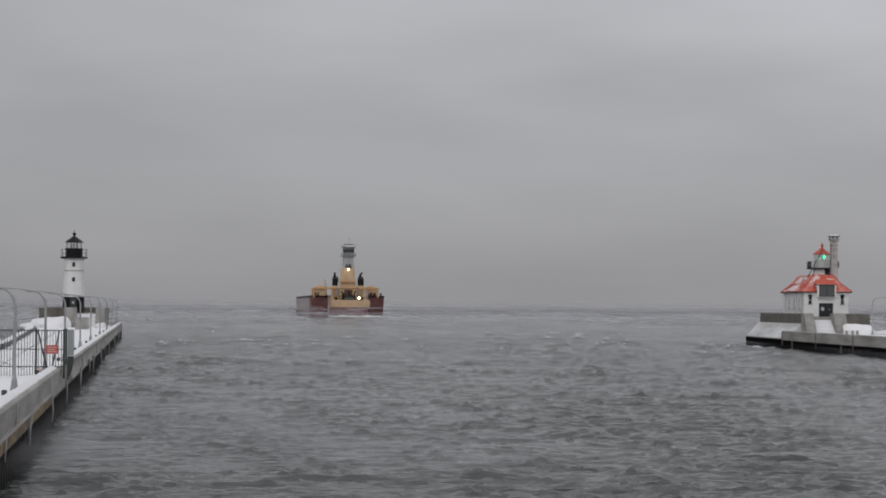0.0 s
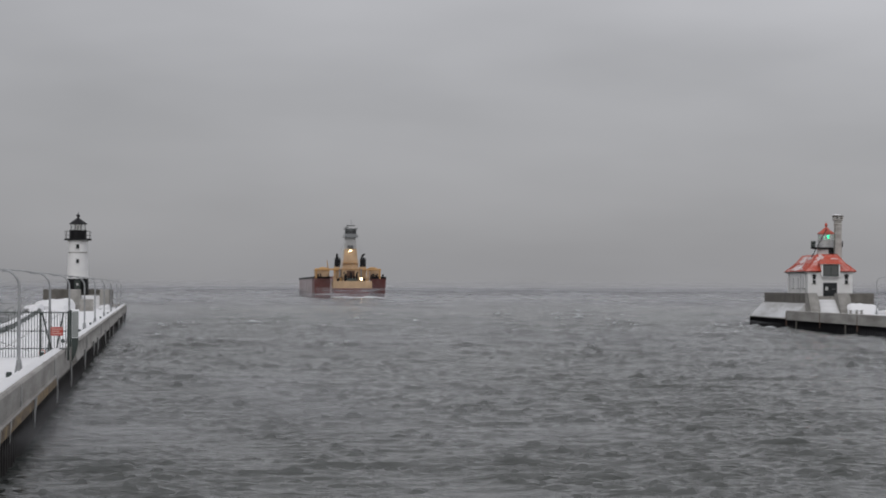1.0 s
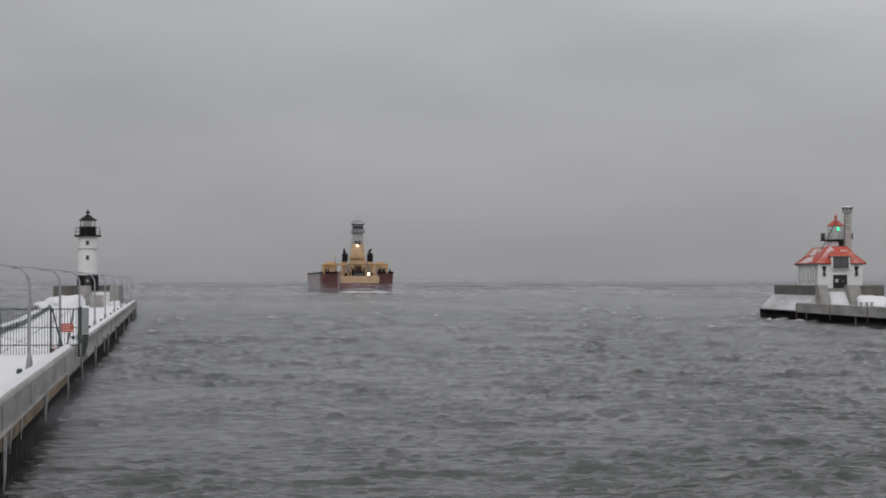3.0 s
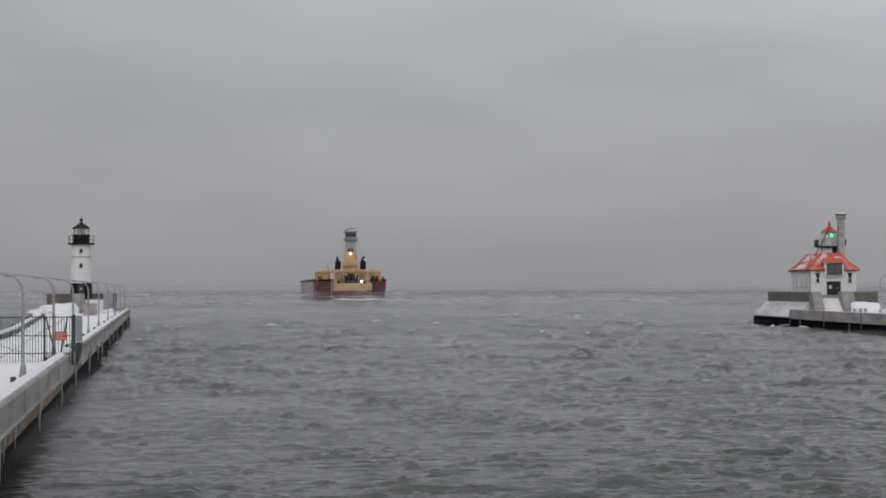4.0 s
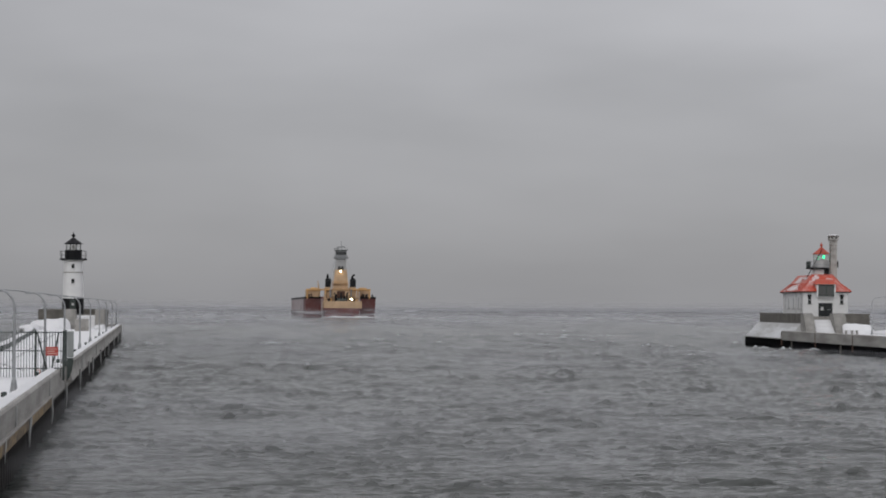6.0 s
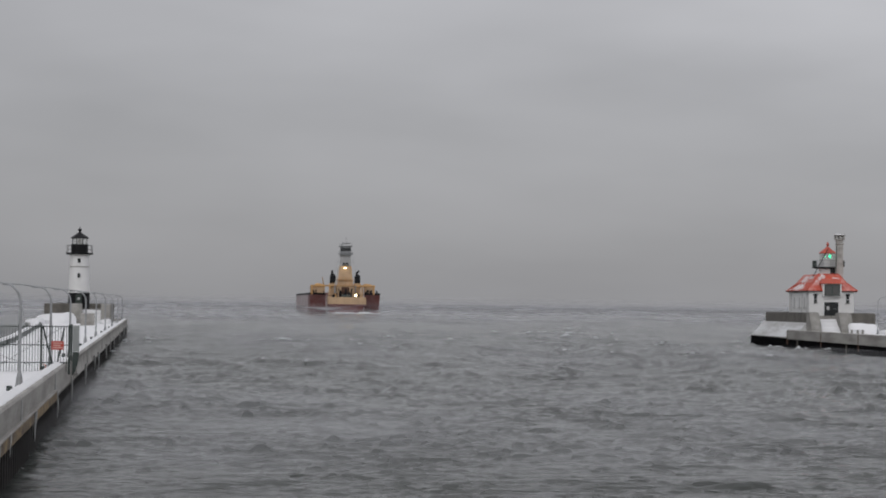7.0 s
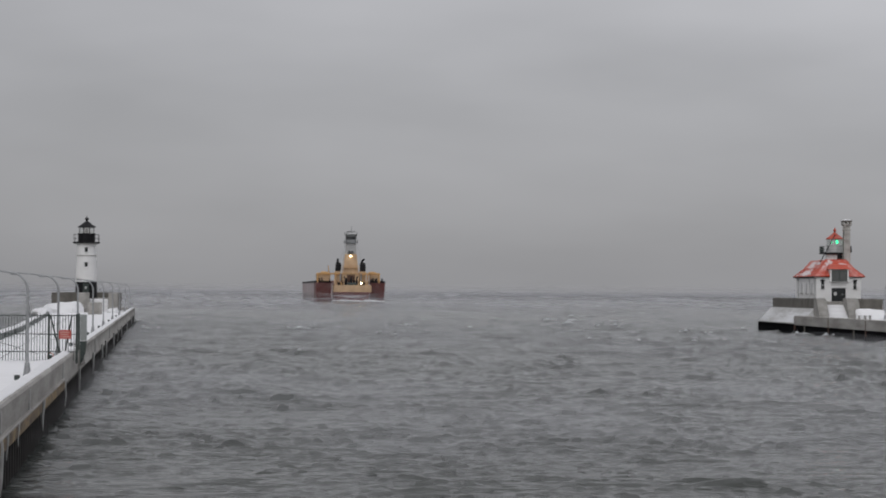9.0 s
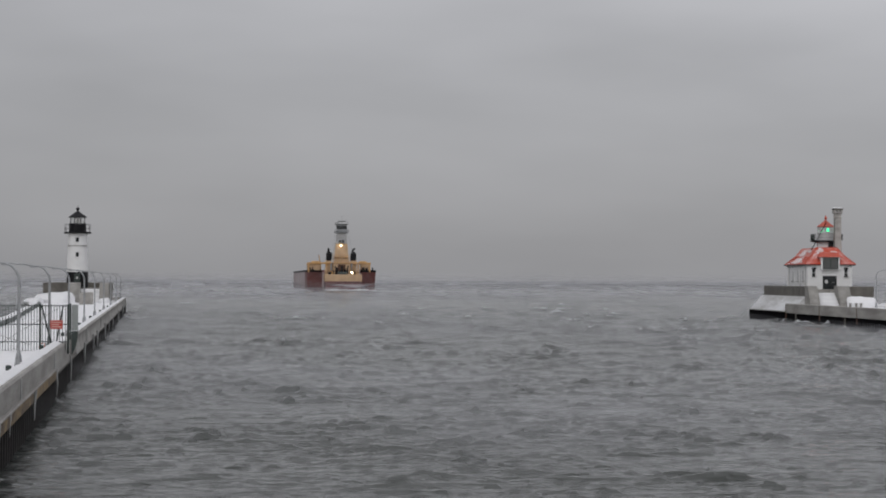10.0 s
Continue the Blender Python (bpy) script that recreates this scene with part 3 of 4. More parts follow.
def south_pier():
    pier = thing("pier", HEAD, "concrete canal pier with snow above black sheet piling", "pier", kind="structure")
    part("pier_core", box(0.5, 12.5, -260, 1.0, -2.1, 1.35), M_CONC, pier)
    part("snow_cover", snow_field(lambda y: 0.6, lambda y: 12.0, -260, -30.2, 2.08, 0.06), M_SNOW, pier, "snow on the pier deck", True)
    wall = [(0.0, 1.2), (0.0, 2.32), (0.06, 2.4), (0.6, 2.4), (0.66, 2.3), (0.66, 1.2)]
    cuts = [-26.0, -47.5, -68.0, -88.0, -110.0, -135.0, -165.0, -200.0, -260.0]
    for y1, y0 in zip(cuts, cuts[1:]):
        part("wall_block", sweep(wall, [(0, y0 + 0.12, 0), (0, y1 - 0.12, 0)]), M_CONC_PALE, pier)
        part("joint", box(-0.03, 0.62, y1 - 0.14, y1 + 0.14, 0.5, 2.3), M_RUST, pier, "rust-stained joint between wall blocks")
    # low outer edge with a sloping snowy apron up to the platform
    part("low_edge", sweep([(-0.02, 1.3), (-0.02, 1.4), (0.5, 1.48), (0.5, 1.3)], [(0, -26.2, 0), (0, 1.0, 0)]), M_CONC, pier)
    part("apron", poly(([(0.1, -30, 1.3), (1.7, -30, 1.3), (1.7, 0.9, 1.3), (0.1, 0.9, 1.3)], [(0.12, -30, 1.45), (1.72, -30, 3.36), (1.72, 0.2, 3.36), (0.12, 0.9, 1.45)])), M_SNOW_THIN, pier, "sloping apron under thin blown snow")
    part("sheet_piling", piling(0.06, -260, -26.1, 1.2, 1), M_PILE, pier, "wet black steel sheet piling")
    part("sheet_piling", piling(0.06, -26.1, 1.0, 1.3, 1), M_PILE, pier, "wet black steel sheet piling")
    part("end_piling", box(0.1, 12.4, 1.02, 1.4, -2.1, 1.3), M_PILE, pier)
    first = None
    for y in (-33.0, -62.0, -88.0):
        if first is None:
            first = part("fender_post", box(-0.1, 0.05, -0.09, 0.09, 0.1, 1.18, 0.02), M_CONC_DARK, pier, "dark stained fender post")
            ob = first
        else:
            ob = new("fender_post", first.data)
            ob.parent = pier
        ob.location = (0.0, y, 0)
    return pier


south_pier()
pier_head(HEAD @ pose(1.7, -30, 0), False, "raised stained concrete lighthouse platform with a snowy stair", "pier head platforms", "snow-covered concrete step")
NORTH = pose(-5.75, 327.5, 0)
pier_head(NORTH, True, "raised stained concrete lighthouse platform with banked snow", "pier head platforms", "snow-covered concrete step")


def drift(name, at, w, d, h, label, side=1):
    """A bank of blown snow, rounded and uneven."""
    b = bmesh.new()
    bmesh.ops.create_uvsphere(b, u_segments=28, v_segments=14, radius=1.0)
    for v in b.verts:
        n = 1 + 0.16 * noise.noise(v.co * 1.6) + 0.07 * noise.noise(v.co * 4.0)
        lean = 0.88 + 0.12 * side * v.co.x
        v.co = Vector((v.co.x * w / 2 * n, v.co.y * d / 2 * n, (h * lean * min(1.0, 1.25 * v.co.z ** 0.8) if v.co.z > 0 else 0.4 * v.co.z) * n))
    ob = part(name, b, M_SNOW, smooth=True)
    ob.matrix_basis = at
    return tagged(ob, label, "snow bank", "snow banks")


drift("snow_bank", pose(-12.6, 320.5, 2.0), 5.6, 12.0, 1.5, "white snow bank against the platform wall")
drift("snow_bank", pose(-14.9, 312, 2.0), 2.6, 14.0, 0.8, "low white snow bank on the pier deck")
drift("snow_bank", HEAD @ pose(8.4, -32.4, 2.0), 4.6, 5.6, 1.45, "white snow bank against the platform wall", -1)
drift("snow_bank", HEAD @ pose(10.6, -38, 2.0), 3.4, 6.5, 0.7, "low white snow bank on the pier deck")
drift("snow_bank", pose(-6.3, 322.5, 2.0), 1.6, 8.0, 0.7, "low white snow bank beside the stair")


block = part("concrete_block", box(-8.95, -7.25, 301, 303, 1.95, 3.5, 0.06), M_CONC_PALE)
tagged(block, "pale grey concrete block on the snowy pier", "concrete block")


# ---- the round north lighthouse ----
def railing(parent, r, z0, z1, n, mat):
    for k in range(n):
        a = 2 * math.pi * k / n
        part("baluster", tube([(r * math.cos(a), r * math.sin(a), z0), (r * math.cos(a), r * math.sin(a), z1)], 0.02, 6), mat, parent)
    for z in (z0 + 0.45 * (z1 - z0), z1):
        b = bmesh.new()
        ring = [(r * math.cos(2 * math.pi * k / 32), r * math.sin(2 * math.pi * k / 32), z) for k in range(33)]
        part("handrail", tube(ring, 0.014, 6, b), mat, parent)


def glazing(parent, c, r, z0, z1):
    """Eight flat panes round a lantern."""
    for k in range(8):
        a, b_ = 2 * math.pi * (k + 0.52) / 8, 2 * math.pi * (k + 1.48) / 8
        p0, p1 = Vector((c[0] + r * math.cos(a), c[1] + r * math.sin(a), 0)), Vector((c[0] + r * math.cos(b_), c[1] + r * math.sin(b_), 0))
        n = Vector((math.cos((a + b_) / 2), math.sin((a + b_) / 2), 0)) * 0.02
        ring = [p0, p1, p1 + n, p0 + n]
        ob = part("pane", poly(([v + Vector((0, 0, z0)) for v in ring], [v + Vector((0, 0, z1)) for v in ring])), M_LENS, parent, "clear lantern pane")
        ob.visible_shadow = False


def round_light():
    t = thing("lighthouse", pose(-10.35, 340, 3.9), "white conical lighthouse with black base, gallery and lantern roof", "lighthouse")
    part("base_band", lathe([(1.55, -0.1), (1.55, 0.05), (1.5, 0.1), (1.47, 2.2)], 32), M_BLACK, t, "black painted tower base", True)
    part("tower", lathe([(1.47, 2.2), (1.25, 7.3)], 32), M_WHITE, t, "white painted tapering tower", True)
    part("seam_ring", lathe([(1.38, 5.75), (1.385, 5.8), (1.375, 5.86)], 32), M_CONC, t)
    part("gallery_bracket", lathe([(1.2, 7.3), (1.3, 7.33), (1.62, 7.5)], 32), M_WHITE, t)
    part("gallery_deck", lathe([(1.8, 7.5), (1.86, 7.54), (1.86, 7.7), (1.8, 7.74)], 32), M_BLACK, t, "black gallery deck")
    railing(t, 1.78, 7.74, 8.75, 14, M_BLACK)
    part("watch_room", lathe([(1.15, 7.74), (1.15, 8.75), (1.22, 8.78), (1.22, 8.9)], 28), M_BLACK, t, "black watch room", True)
    glazing(t, (0, 0), 1.03, 8.9, 9.72)
    for k in range(8):
        a = 2 * math.pi * (k + 0.5) / 8
        part("glazing_bar", bar((1.05 * math.cos(a), 1.05 * math.sin(a), 8.9), (1.05 * math.cos(a), 1.05 * math.sin(a), 9.74), 0.05), M_BLACK, t)
    part("lens", lathe([(0.14, 8.92), (0.2, 9.1), (0.23, 9.3), (0.2, 9.5), (0.14, 9.62)], 16), M_SHIPWHITE, t, "pale lantern lens", True)
    part("lantern_roof", lathe([(1.05, 9.7), (1.28, 9.72), (1.26, 9.8), (0.75, 10.18), (0.32, 10.48), (0.16, 10.6)], 20), M_BLACK, t, "black conical lantern roof")
    part("vent_ball", lathe([(0.12, 10.58), (0.12, 10.7), (0.24, 10.8), (0.27, 10.93), (0.2, 11.06), (0.05, 11.12), (0.03, 11.4)], 16), M_BLACK, t)
    for z, r in ((4.6, 1.385), (6.65, 1.3)):
        w = part("window", box(-0.2, 0.2, -r - 0.07, -r + 0.15, z - 0.3, z + 0.3, 0.02), M_PANE, t, "small dark window")
        part("sill", box(-0.26, 0.26, -r - 0.12, -r + 0.1, z - 0.37, z - 0.31), M_WHITE, w)
    d = part("door", box(-0.42, 0.42, -1.62, -1.4, 0.05, 2.0, 0.03), M_DARKSTEEL, t, "dark door")
    part("door_window", box(-0.14, 0.14, -1.64, -1.6, 1.25, 1.55), M_SHIPWHITE, d, "pale glazed square in the door")
    part("door_lamp", lathe([(0.1, 0), (0.14, 0.1), (0.06, 0.22)], 10, (0, -1.6, 2.12)), M_SHIPWHITE, t)


round_light()


# ---- the south light with its signal house ----
def signal_house():
    h = thing("signal_lighthouse", HEAD @ pose(5.68, -26, 3.9), "white lighthouse building with red hipped roof and green-lit lantern", "lighthouse")
    W, L, E = 2.88, 13.6, 3.28
    part("plinth", box(-W - 0.08, W + 0.08, -0.08, L + 0.08, -0.05, 0.35, 0.03), M_CONC_PALE, h)
    part("front_wall", box(-W, W, 0, 0.35, 0.35, E), M_WHITE, h, "white painted front wall")
    part("back_wall", box(-W, W, L - 0.35, L, 0.35, E), M_WHITE, h)
    part("side_wall", box(-W, -W + 0.35, 0.36, L - 0.36, 0.35, E), M_WHITE, h, "white painted side wall")
    part("side_wall", box(W - 0.35, W, 0.36, L - 0.36, 0.35, E), M_WHITE, h)
    part("cornice", box(-W - 0.2, W + 0.2, -0.2, L + 0.2, E, E + 0.12, 0.03), M_WHITE, h)
    part("eave", box(-W - 0.4, W + 0.4, -0.4, L + 0.4, E + 0.12, E + 0.24, 0.03), M_BLACK, h, "dark eave edge")
    X, Y0, Y1, top = W + 0.42, -0.42, L + 0.42, 5.65
    rx, ry = 1.35, 2.6
    lo = [(-X, Y0, E + 0.24), (X, Y0, E + 0.24), (X, Y1, E + 0.24), (-X, Y1, E + 0.24)]
    mid = [(-rx - 0.78, Y0 + ry * 0.52, 4.55), (rx + 0.78, Y0 + ry * 0.52, 4.55), (rx + 0.78, Y1 - ry * 0.52, 4.55), (-rx - 0.78, Y1 - ry * 0.52, 4.55)]
    hi = [(-rx, Y0 + ry, top), (rx, Y0 + ry, top), (rx, Y1 - ry, top), (-rx, Y1 - ry, top)]
    b = poly((lo, mid))
    part("roof", poly((mid, hi), b), M_ROOF_SNOW, h, "red hipped roof streaked with blown snow")
    # standing seams on the front and canal slopes
    for k in range(1, 9):
        x = -X + 2 * X * k / 9
        xm = x * (rx + 0.78) / X
        part("seam", bar((x, Y0 + 0.01, E + 0.27), (xm, Y0 + ry * 0.52, 4.58), 0.045), M_RED, h)
    for k in range(1, 18):
        y = Y0 + (Y1 - Y0) * k / 18
        ym = (y - L / 2) * (L / 2 + 0.42 - ry * 0.52) / (L / 2 + 0.42) + L / 2
        part("seam", bar((-X + 0.01, y, E + 0.27), (-rx - 0.78, ym, 4.58), 0.045), M_RED, h)
    for p, q in ((lo[0], mid[0]), (mid[0], hi[0]), (lo[1], mid[1]), (mid[1], hi[1]), (hi[0], hi[1])):
        part("hip_ridge", bar((p[0], p[1], p[2] + 0.03), (q[0], q[1], q[2] + 0.03), 0.09), M_RED, h, "red hip ridge")
    # blown snow lying on the slopes, with ragged edges
    def slope_snow(corners, keep, seed, nu=26, nv=18):
        p00, p10, p11, p01 = (Vector(c) for c in corners)
        up = (p10 - p00).cross(p01 - p00).normalized()
        up = -up if up.z < 0 else up
        cells = set()
        for i in range(nu):
            for j in range(nv):
                u, v = (i + 0.5) / nu, (j + 0.5) / nv
                e = min(u, 1 - u, v * 1.2, 1 - v) * 2.4
                if noise.noise((u * 4.0, v * 2.2, seed)) + 0.5 * noise.noise((u * 13, v * 9, seed)) + min(e, 0.8) >= keep:
                    cells.add((i, j))
        while cells:  # each separate drift of snow is a piece of its own
            todo, drifted = [cells.pop()], []
            while todo:
                i, j = todo.pop()
                drifted.append((i, j))
                for q in ((i + 1, j), (i - 1, j), (i, j + 1), (i, j - 1)):
                    if q in cells:
                        cells.remove(q)
                        todo.append(q)
            if len(drifted) < 6:
                continue
            b = bmesh.new()
            grid = {}
            for i, j in drifted:
                ring = ((i, j), (i + 1, j), (i + 1, j + 1), (i, j + 1))
                for q in ring:
                    if q not in grid:
                        a, c = q[0] / nu, q[1] / nv
                        w = (p00 * (1 - a) + p10 * a) * (1 - c) + (p01 * (1 - a) + p11 * a) * c
                        grid[q] = b.verts.new(w + up * (0.05 + 0.02 * noise.noise(w * 2.0)))
                b.faces.new([grid[q] for q in ring])
            side = bmesh.ops.extrude_face_region(b, geom=b.faces[:])
            for g in side["geom"]:
                if isinstance(g, bmesh.types.BMVert):
                    g.co -= up * 0.07
            part("snow_patch", b, M_SNOW_ROOF, h, "thin blown snow lying on the red roof", True)

    slope_snow((lo[0], lo[3], mid[3], mid[0]), 0.72, 2.3, 34)
    slope_snow((mid[0], mid[3], hi[3], hi[0]), 0.62, 6.1, 34)
    slope_snow((lo[0], lo[1], mid[1], mid[0]), 0.86, 9.7)
    slope_snow((mid[0], mid[1], hi[1], hi[0]), 0.6, 4.4)
    slope_snow((hi[0], hi[1], hi[2], hi[3]), 0.35, 1.2)
    # dormer
    d = part("dormer", box(-1.2, 1.2, -0.5, 2.2, 2.82, 4.46), M_WHITE, h, "white dormer in the roof")
    part("dormer_roof", poly(([(-1.5, -0.72, 4.45), (1.5, -0.72, 4.45), (1.5, 2.6, 4.45), (-1.5, 2.6, 4.45)], [(-1.0, 0.6, 5.05), (1.0, 0.6, 5.05), (1.0, 2.6, 5.15), (-1.0, 2.6, 5.15)])), M_RED, d, "red dormer roof")
    part("dormer_window", box(-0.98, 0.98, -0.55, -0.46, 2.95, 4.34, 0.01), M_GREYPANE, d, "large grey dormer window")
    for x in (-0.95, 0.0, 0.95):
        part("mullion", box(x - 0.05, x + 0.05, -0.59, -0.48, 2.92, 4.36), M_DARKSTEEL, d)
    for z in (2.94, 4.34):
        part("window_rail", box(-1.03, 1.03, -0.58, -0.48, z - 0.05, z + 0.05), M_DARKSTEEL, d)
    # door and windows of the front
    dr = part("door", box(-0.9, 0.9, -0.06, 0.1, 0.1, 2.05, 0.02), M_PANE, h, "dark double door")
    part("door_leaf_line", box(-0.03, 0.03, -0.09, -0.05, 0.1, 2.05), M_BLACK, dr)
    part("notice", box(-0.62, -0.26, -0.085, -0.055, 1.1, 1.55), M_SHIPWHITE, dr, "white notice on the door")
    part("door_plate", lathe([(0.22, 0), (0.22, 0.04)], 14, (0.45, -0.1, 1.2)), M_GALV, dr)
    part("door_head", box(-1.05, 1.05, -0.1, 0.02, 2.06, 2.22, 0.02), M_WHITE, h)
    part("name_board", box(-1.0, 1.0, -0.06, 0.02, 2.35, 2.62, 0.01), M_SHIPWHITE, h, "faded pale board over the door")
    for x in (-2.05, 2.1):
        w = part("window", box(x - 0.2, x + 0.2, -0.05, 0.1, 1.95, 2.95, 0.02), M_PANE, h, "narrow dark window")
        part("window_head", lathe([(0.3, 0), (0.3, 0.12), (0.16, 0.22)], 12, (x, 0.0, 2.92)), M_BLACK, w)
        part("sill", box(x - 0.3, x + 0.3, -0.12, 0.05, 1.86, 1.94), M_CONC, w)
        part("glazing_bar", box(x - 0.2, x + 0.2, -0.07, -0.04, 2.42, 2.47), M_WHITE, w)
    for y in (2.6, 6.0, 9.4):
        w = part("window", box(-W - 0.05, -W + 0.1, y - 0.55, y + 0.55, 1.35, 2.7, 0.02), M_FROST, h, "pale frosted side window")
        part("window_frame", box(-W - 0.08, -W + 0.02, y - 0.66, y - 0.56, 1.3, 2.8), M_WHITE, w)
        part("sill", box(-W - 0.14, -W + 0.02, y - 0.7, y + 0.7, 1.24, 1.32), M_CONC, w)
    for y in (0.9, 4.3, 11.8):
        part("downpipe", tube([(-W - 0.07, y, 0.3), (-W - 0.07, y, 3.2)], 0.045, 8), M_SHIPPALE, h, "pale painted downpipe")
    # tower
    c = (0.62, 5.6)
    tw = part("tower", lathe([(1.2, 4.9), (1.15, 6.5)], 24, (*c, 0)), M_WHITE, h, "white round tower", True)
    # window drawn oversized, its dark pane also painting the shade below the gallery
    part("tower_window", box(c[0] + 0.1, c[0] + 0.95, c[1] - 1.26, c[1] - 0.7, 5.3, 6.38), M_PANE, tw)
    part("gallery_deck", lathe([(1.4, 6.4), (2.0, 6.5), (2.0, 6.62), (1.9, 6.66)], 28, (*c, 0)), M_BLACK, h, "black gallery deck")
    g = new("gallery_rail")
    g.parent = h
    g.location = (*c, 0)
    railing(g, 1.92, 6.66, 7.5, 12, M_GALV)
    part("fog_horn", box(c[0] - 1.95, c[0] - 1.45, c[1] - 0.4, c[1] + 0.3, 6.66, 7.45, 0.06), M_DARKSTEEL, h, "dark equipment box on the gallery")
    part("signal_box", box(c[0] + 1.9, c[0] + 2.2, c[1] - 0.2, c[1] + 0.2, 6.7, 7.5, 0.05), M_BLACK, h)
    part("lantern_base", lathe([(1.05, 6.66), (1.05, 7.5), (1.12, 7.53), (1.12, 7.62)], 24, (*c, 0)), M_SHIPWHITE, h, "pale lantern base", True)
    glazing(h, c, 1.0, 7.62, 8.42)
    for k in range(8):
        a = 2 * math.pi * (k + 0.5) / 8
        part("glazing_bar", bar((c[0] + 1.02 * math.cos(a), c[1] + 1.02 * math.sin(a), 7.6), (c[0] + 1.02 * math.cos(a), c[1] + 1.02 * math.sin(a), 8.44), 0.06), M_SHIPWHITE, h)
    part("beacon", lathe([(0.06, 7.82), (0.13, 7.88), (0.14, 8.05), (0.13, 8.2), (0.06, 8.26)], 14, (c[0] + 0.15, c[1] - 0.7, 0)), M_GREENLAMP, h, "lit green beacon", True)
    part("lantern_roof", lathe([(1.0, 8.4), (1.16, 8.42), (1.14, 8.5), (0.6, 8.9), (0.25, 9.2), (0.14, 9.3)], 16, (*c, 0)), M_RED, h, "red conical lantern roof")
    part("vent_ball", lathe([(0.1, 9.28), (0.1, 9.4), (0.18, 9.48), (0.2, 9.6), (0.12, 9.72), (0.03, 9.95)], 12, (*c, 0)), M_RED, h, "dark red vent ball")
    part("stay", tube([(c[0] - 0.2, c[1] - 1.3, 9.0), (c[0] - 2.25, c[1] - 1.6, 5.3)], 0.05, 6), M_BLACK, h, "black diagonal stay")
    # stack in front of the tower
    part("chimney", lathe([(0.72, 4.6), (0.63, 5.6), (0.57, 9.5), (0.66, 9.56), (0.66, 9.72), (0.58, 9.76), (0.58, 10.1)], 4, (1.7, 3.4, 0), twist=math.pi / 4), M_CHIM, h, "weathered frosted square chimney")
    cap = part("chimney_cap", lathe([(0.72, 10.1), (0.8, 10.16), (0.8, 10.26), (0.7, 10.3)], 4, (1.7, 3.4, 0), twist=math.pi / 4), M_CHIM, h, "open concrete chimney cap")
    for dx in (-0.48, 0.0, 0.48):
        for dy in (-0.48, 0.48):
            part("cap_pier", box(1.7 + dx - 0.1, 1.7 + dx + 0.1, 3.4 + dy - 0.1, 3.4 + dy + 0.1, 10.28, 10.62, 0.02), M_CHIM, cap)
    part("cap_slab", lathe([(0.8, 10.6), (0.86, 10.64), (0.86, 10.74), (0.7, 10.8)], 4, (1.7, 3.4, 0), twist=math.pi / 4), M_CONC_DARK, cap)
    part("cap_snow", lathe([(0.66, 10.79), (0.6, 10.88), (0.2, 10.93)], 10, (1.66, 3.4, 0)), M_SNOW, cap, "snow on the cap", True)
    part("conduit", tube([(1.22, 2.92, 5.2), (1.22, 2.92, 9.4)], 0.04, 6), M_DARKSTEEL, h, "dark conduit up the chimney")


signal_house()


# ---- lamp posts on the piers ----
def lamp_post(at, tall, label):
    p = thing("lamp_post", at, label, "lamp post", "pier lamp posts")
    part("base_skirt", lathe([(0.17, 0), (0.17, 0.08), (0.13, 0.3), (0.085, 0.62), (0.07, 0.66)], 10), M_GALV, p)
    pts = [(0, 0, 0.6), (0, 0, tall - 0.75)]
    for k in range(1, 9):
        a = math.pi / 2 * k / 8
        pts.append((-0.62 * (1 - math.cos(a)), 0, tall - 0.75 + 0.68 * math.sin(a)))
    pts.append((-1.25, 0, tall + 0.02))
    pts.append((-1.8, 0, tall + 0.05))
    part("pole", tube(pts, 0.056, 10, r_end=0.03), M_GALV, p, "curved galvanised pole", True)
    part("lamp_head", box(-2.15, -1.75, -0.09, 0.09, tall - 0.03, tall + 0.09, 0.03), M_GALV, p, "flat grey lamp head")
    return p


POSTS = [85.6, 110.8, 136.5, 167.0, 197.0, 234.0, 272.0, 314.0, 357.0]
post = lamp_post(pose(-4.61, POSTS[0], 2.03), 3.85, "galvanised lamp post with a curved arm on the snowy pier")
for y in POSTS[1:]:
    copy_thing(post, pose(-4.61, y, 2.03))
lamp_post(HEAD @ pose(8.3, -41, 2.05, 0, 0, 180), 4.6, "thin galvanised lamp post with a curved arm beside the platform")

for x, y in ((6.3, -35.5), (6.9, -36.2), (7.6, -35.8)):
    m = thing("bollard", HEAD @ pose(x, y, 2.05), "small snow-capped grey mooring bollard on the pier", "bollard", "mooring bollards")
    part("post", lathe([(0.2, 0), (0.2, 0.06), (0.14, 0.1), (0.13, 0.36), (0.2, 0.42), (0.19, 0.5)], 12), M_CONC, m)
    part("snow_cap", lathe([(0.19, 0.5), (0.18, 0.56), (0.1, 0.62)], 12), M_SNOW, m, "snow cap", True)

for k, y in enumerate(POSTS[:7]):
    b = box(-0.1, 0.1, -0.13, 0.13, 0, 0.2, 0.03)
    ob = part("junction_box", b, M_DARKSTEEL)
    ob.matrix_basis = pose(-4.95, y, 2.05)
    tagged(ob, "small dark electrical box at the foot of a lamp post", "electrical box", "electrical boxes")
for x, y in ((-4.42, 85.5), (-4.95, 111.0)):
    m = thing("orange_hoop", pose(x, y, 2.08), "small orange painted steel hoop in the snow", "hoop", "orange hoops")
    part("hoop", tube([(-0.12, 0, 0), (-0.12, 0, 0.2), (-0.08, 0, 0.25), (0.08, 0, 0.25), (0.12, 0, 0.2), (0.12, 0, 0)], 0.02, 8), M_ORANGE, m)


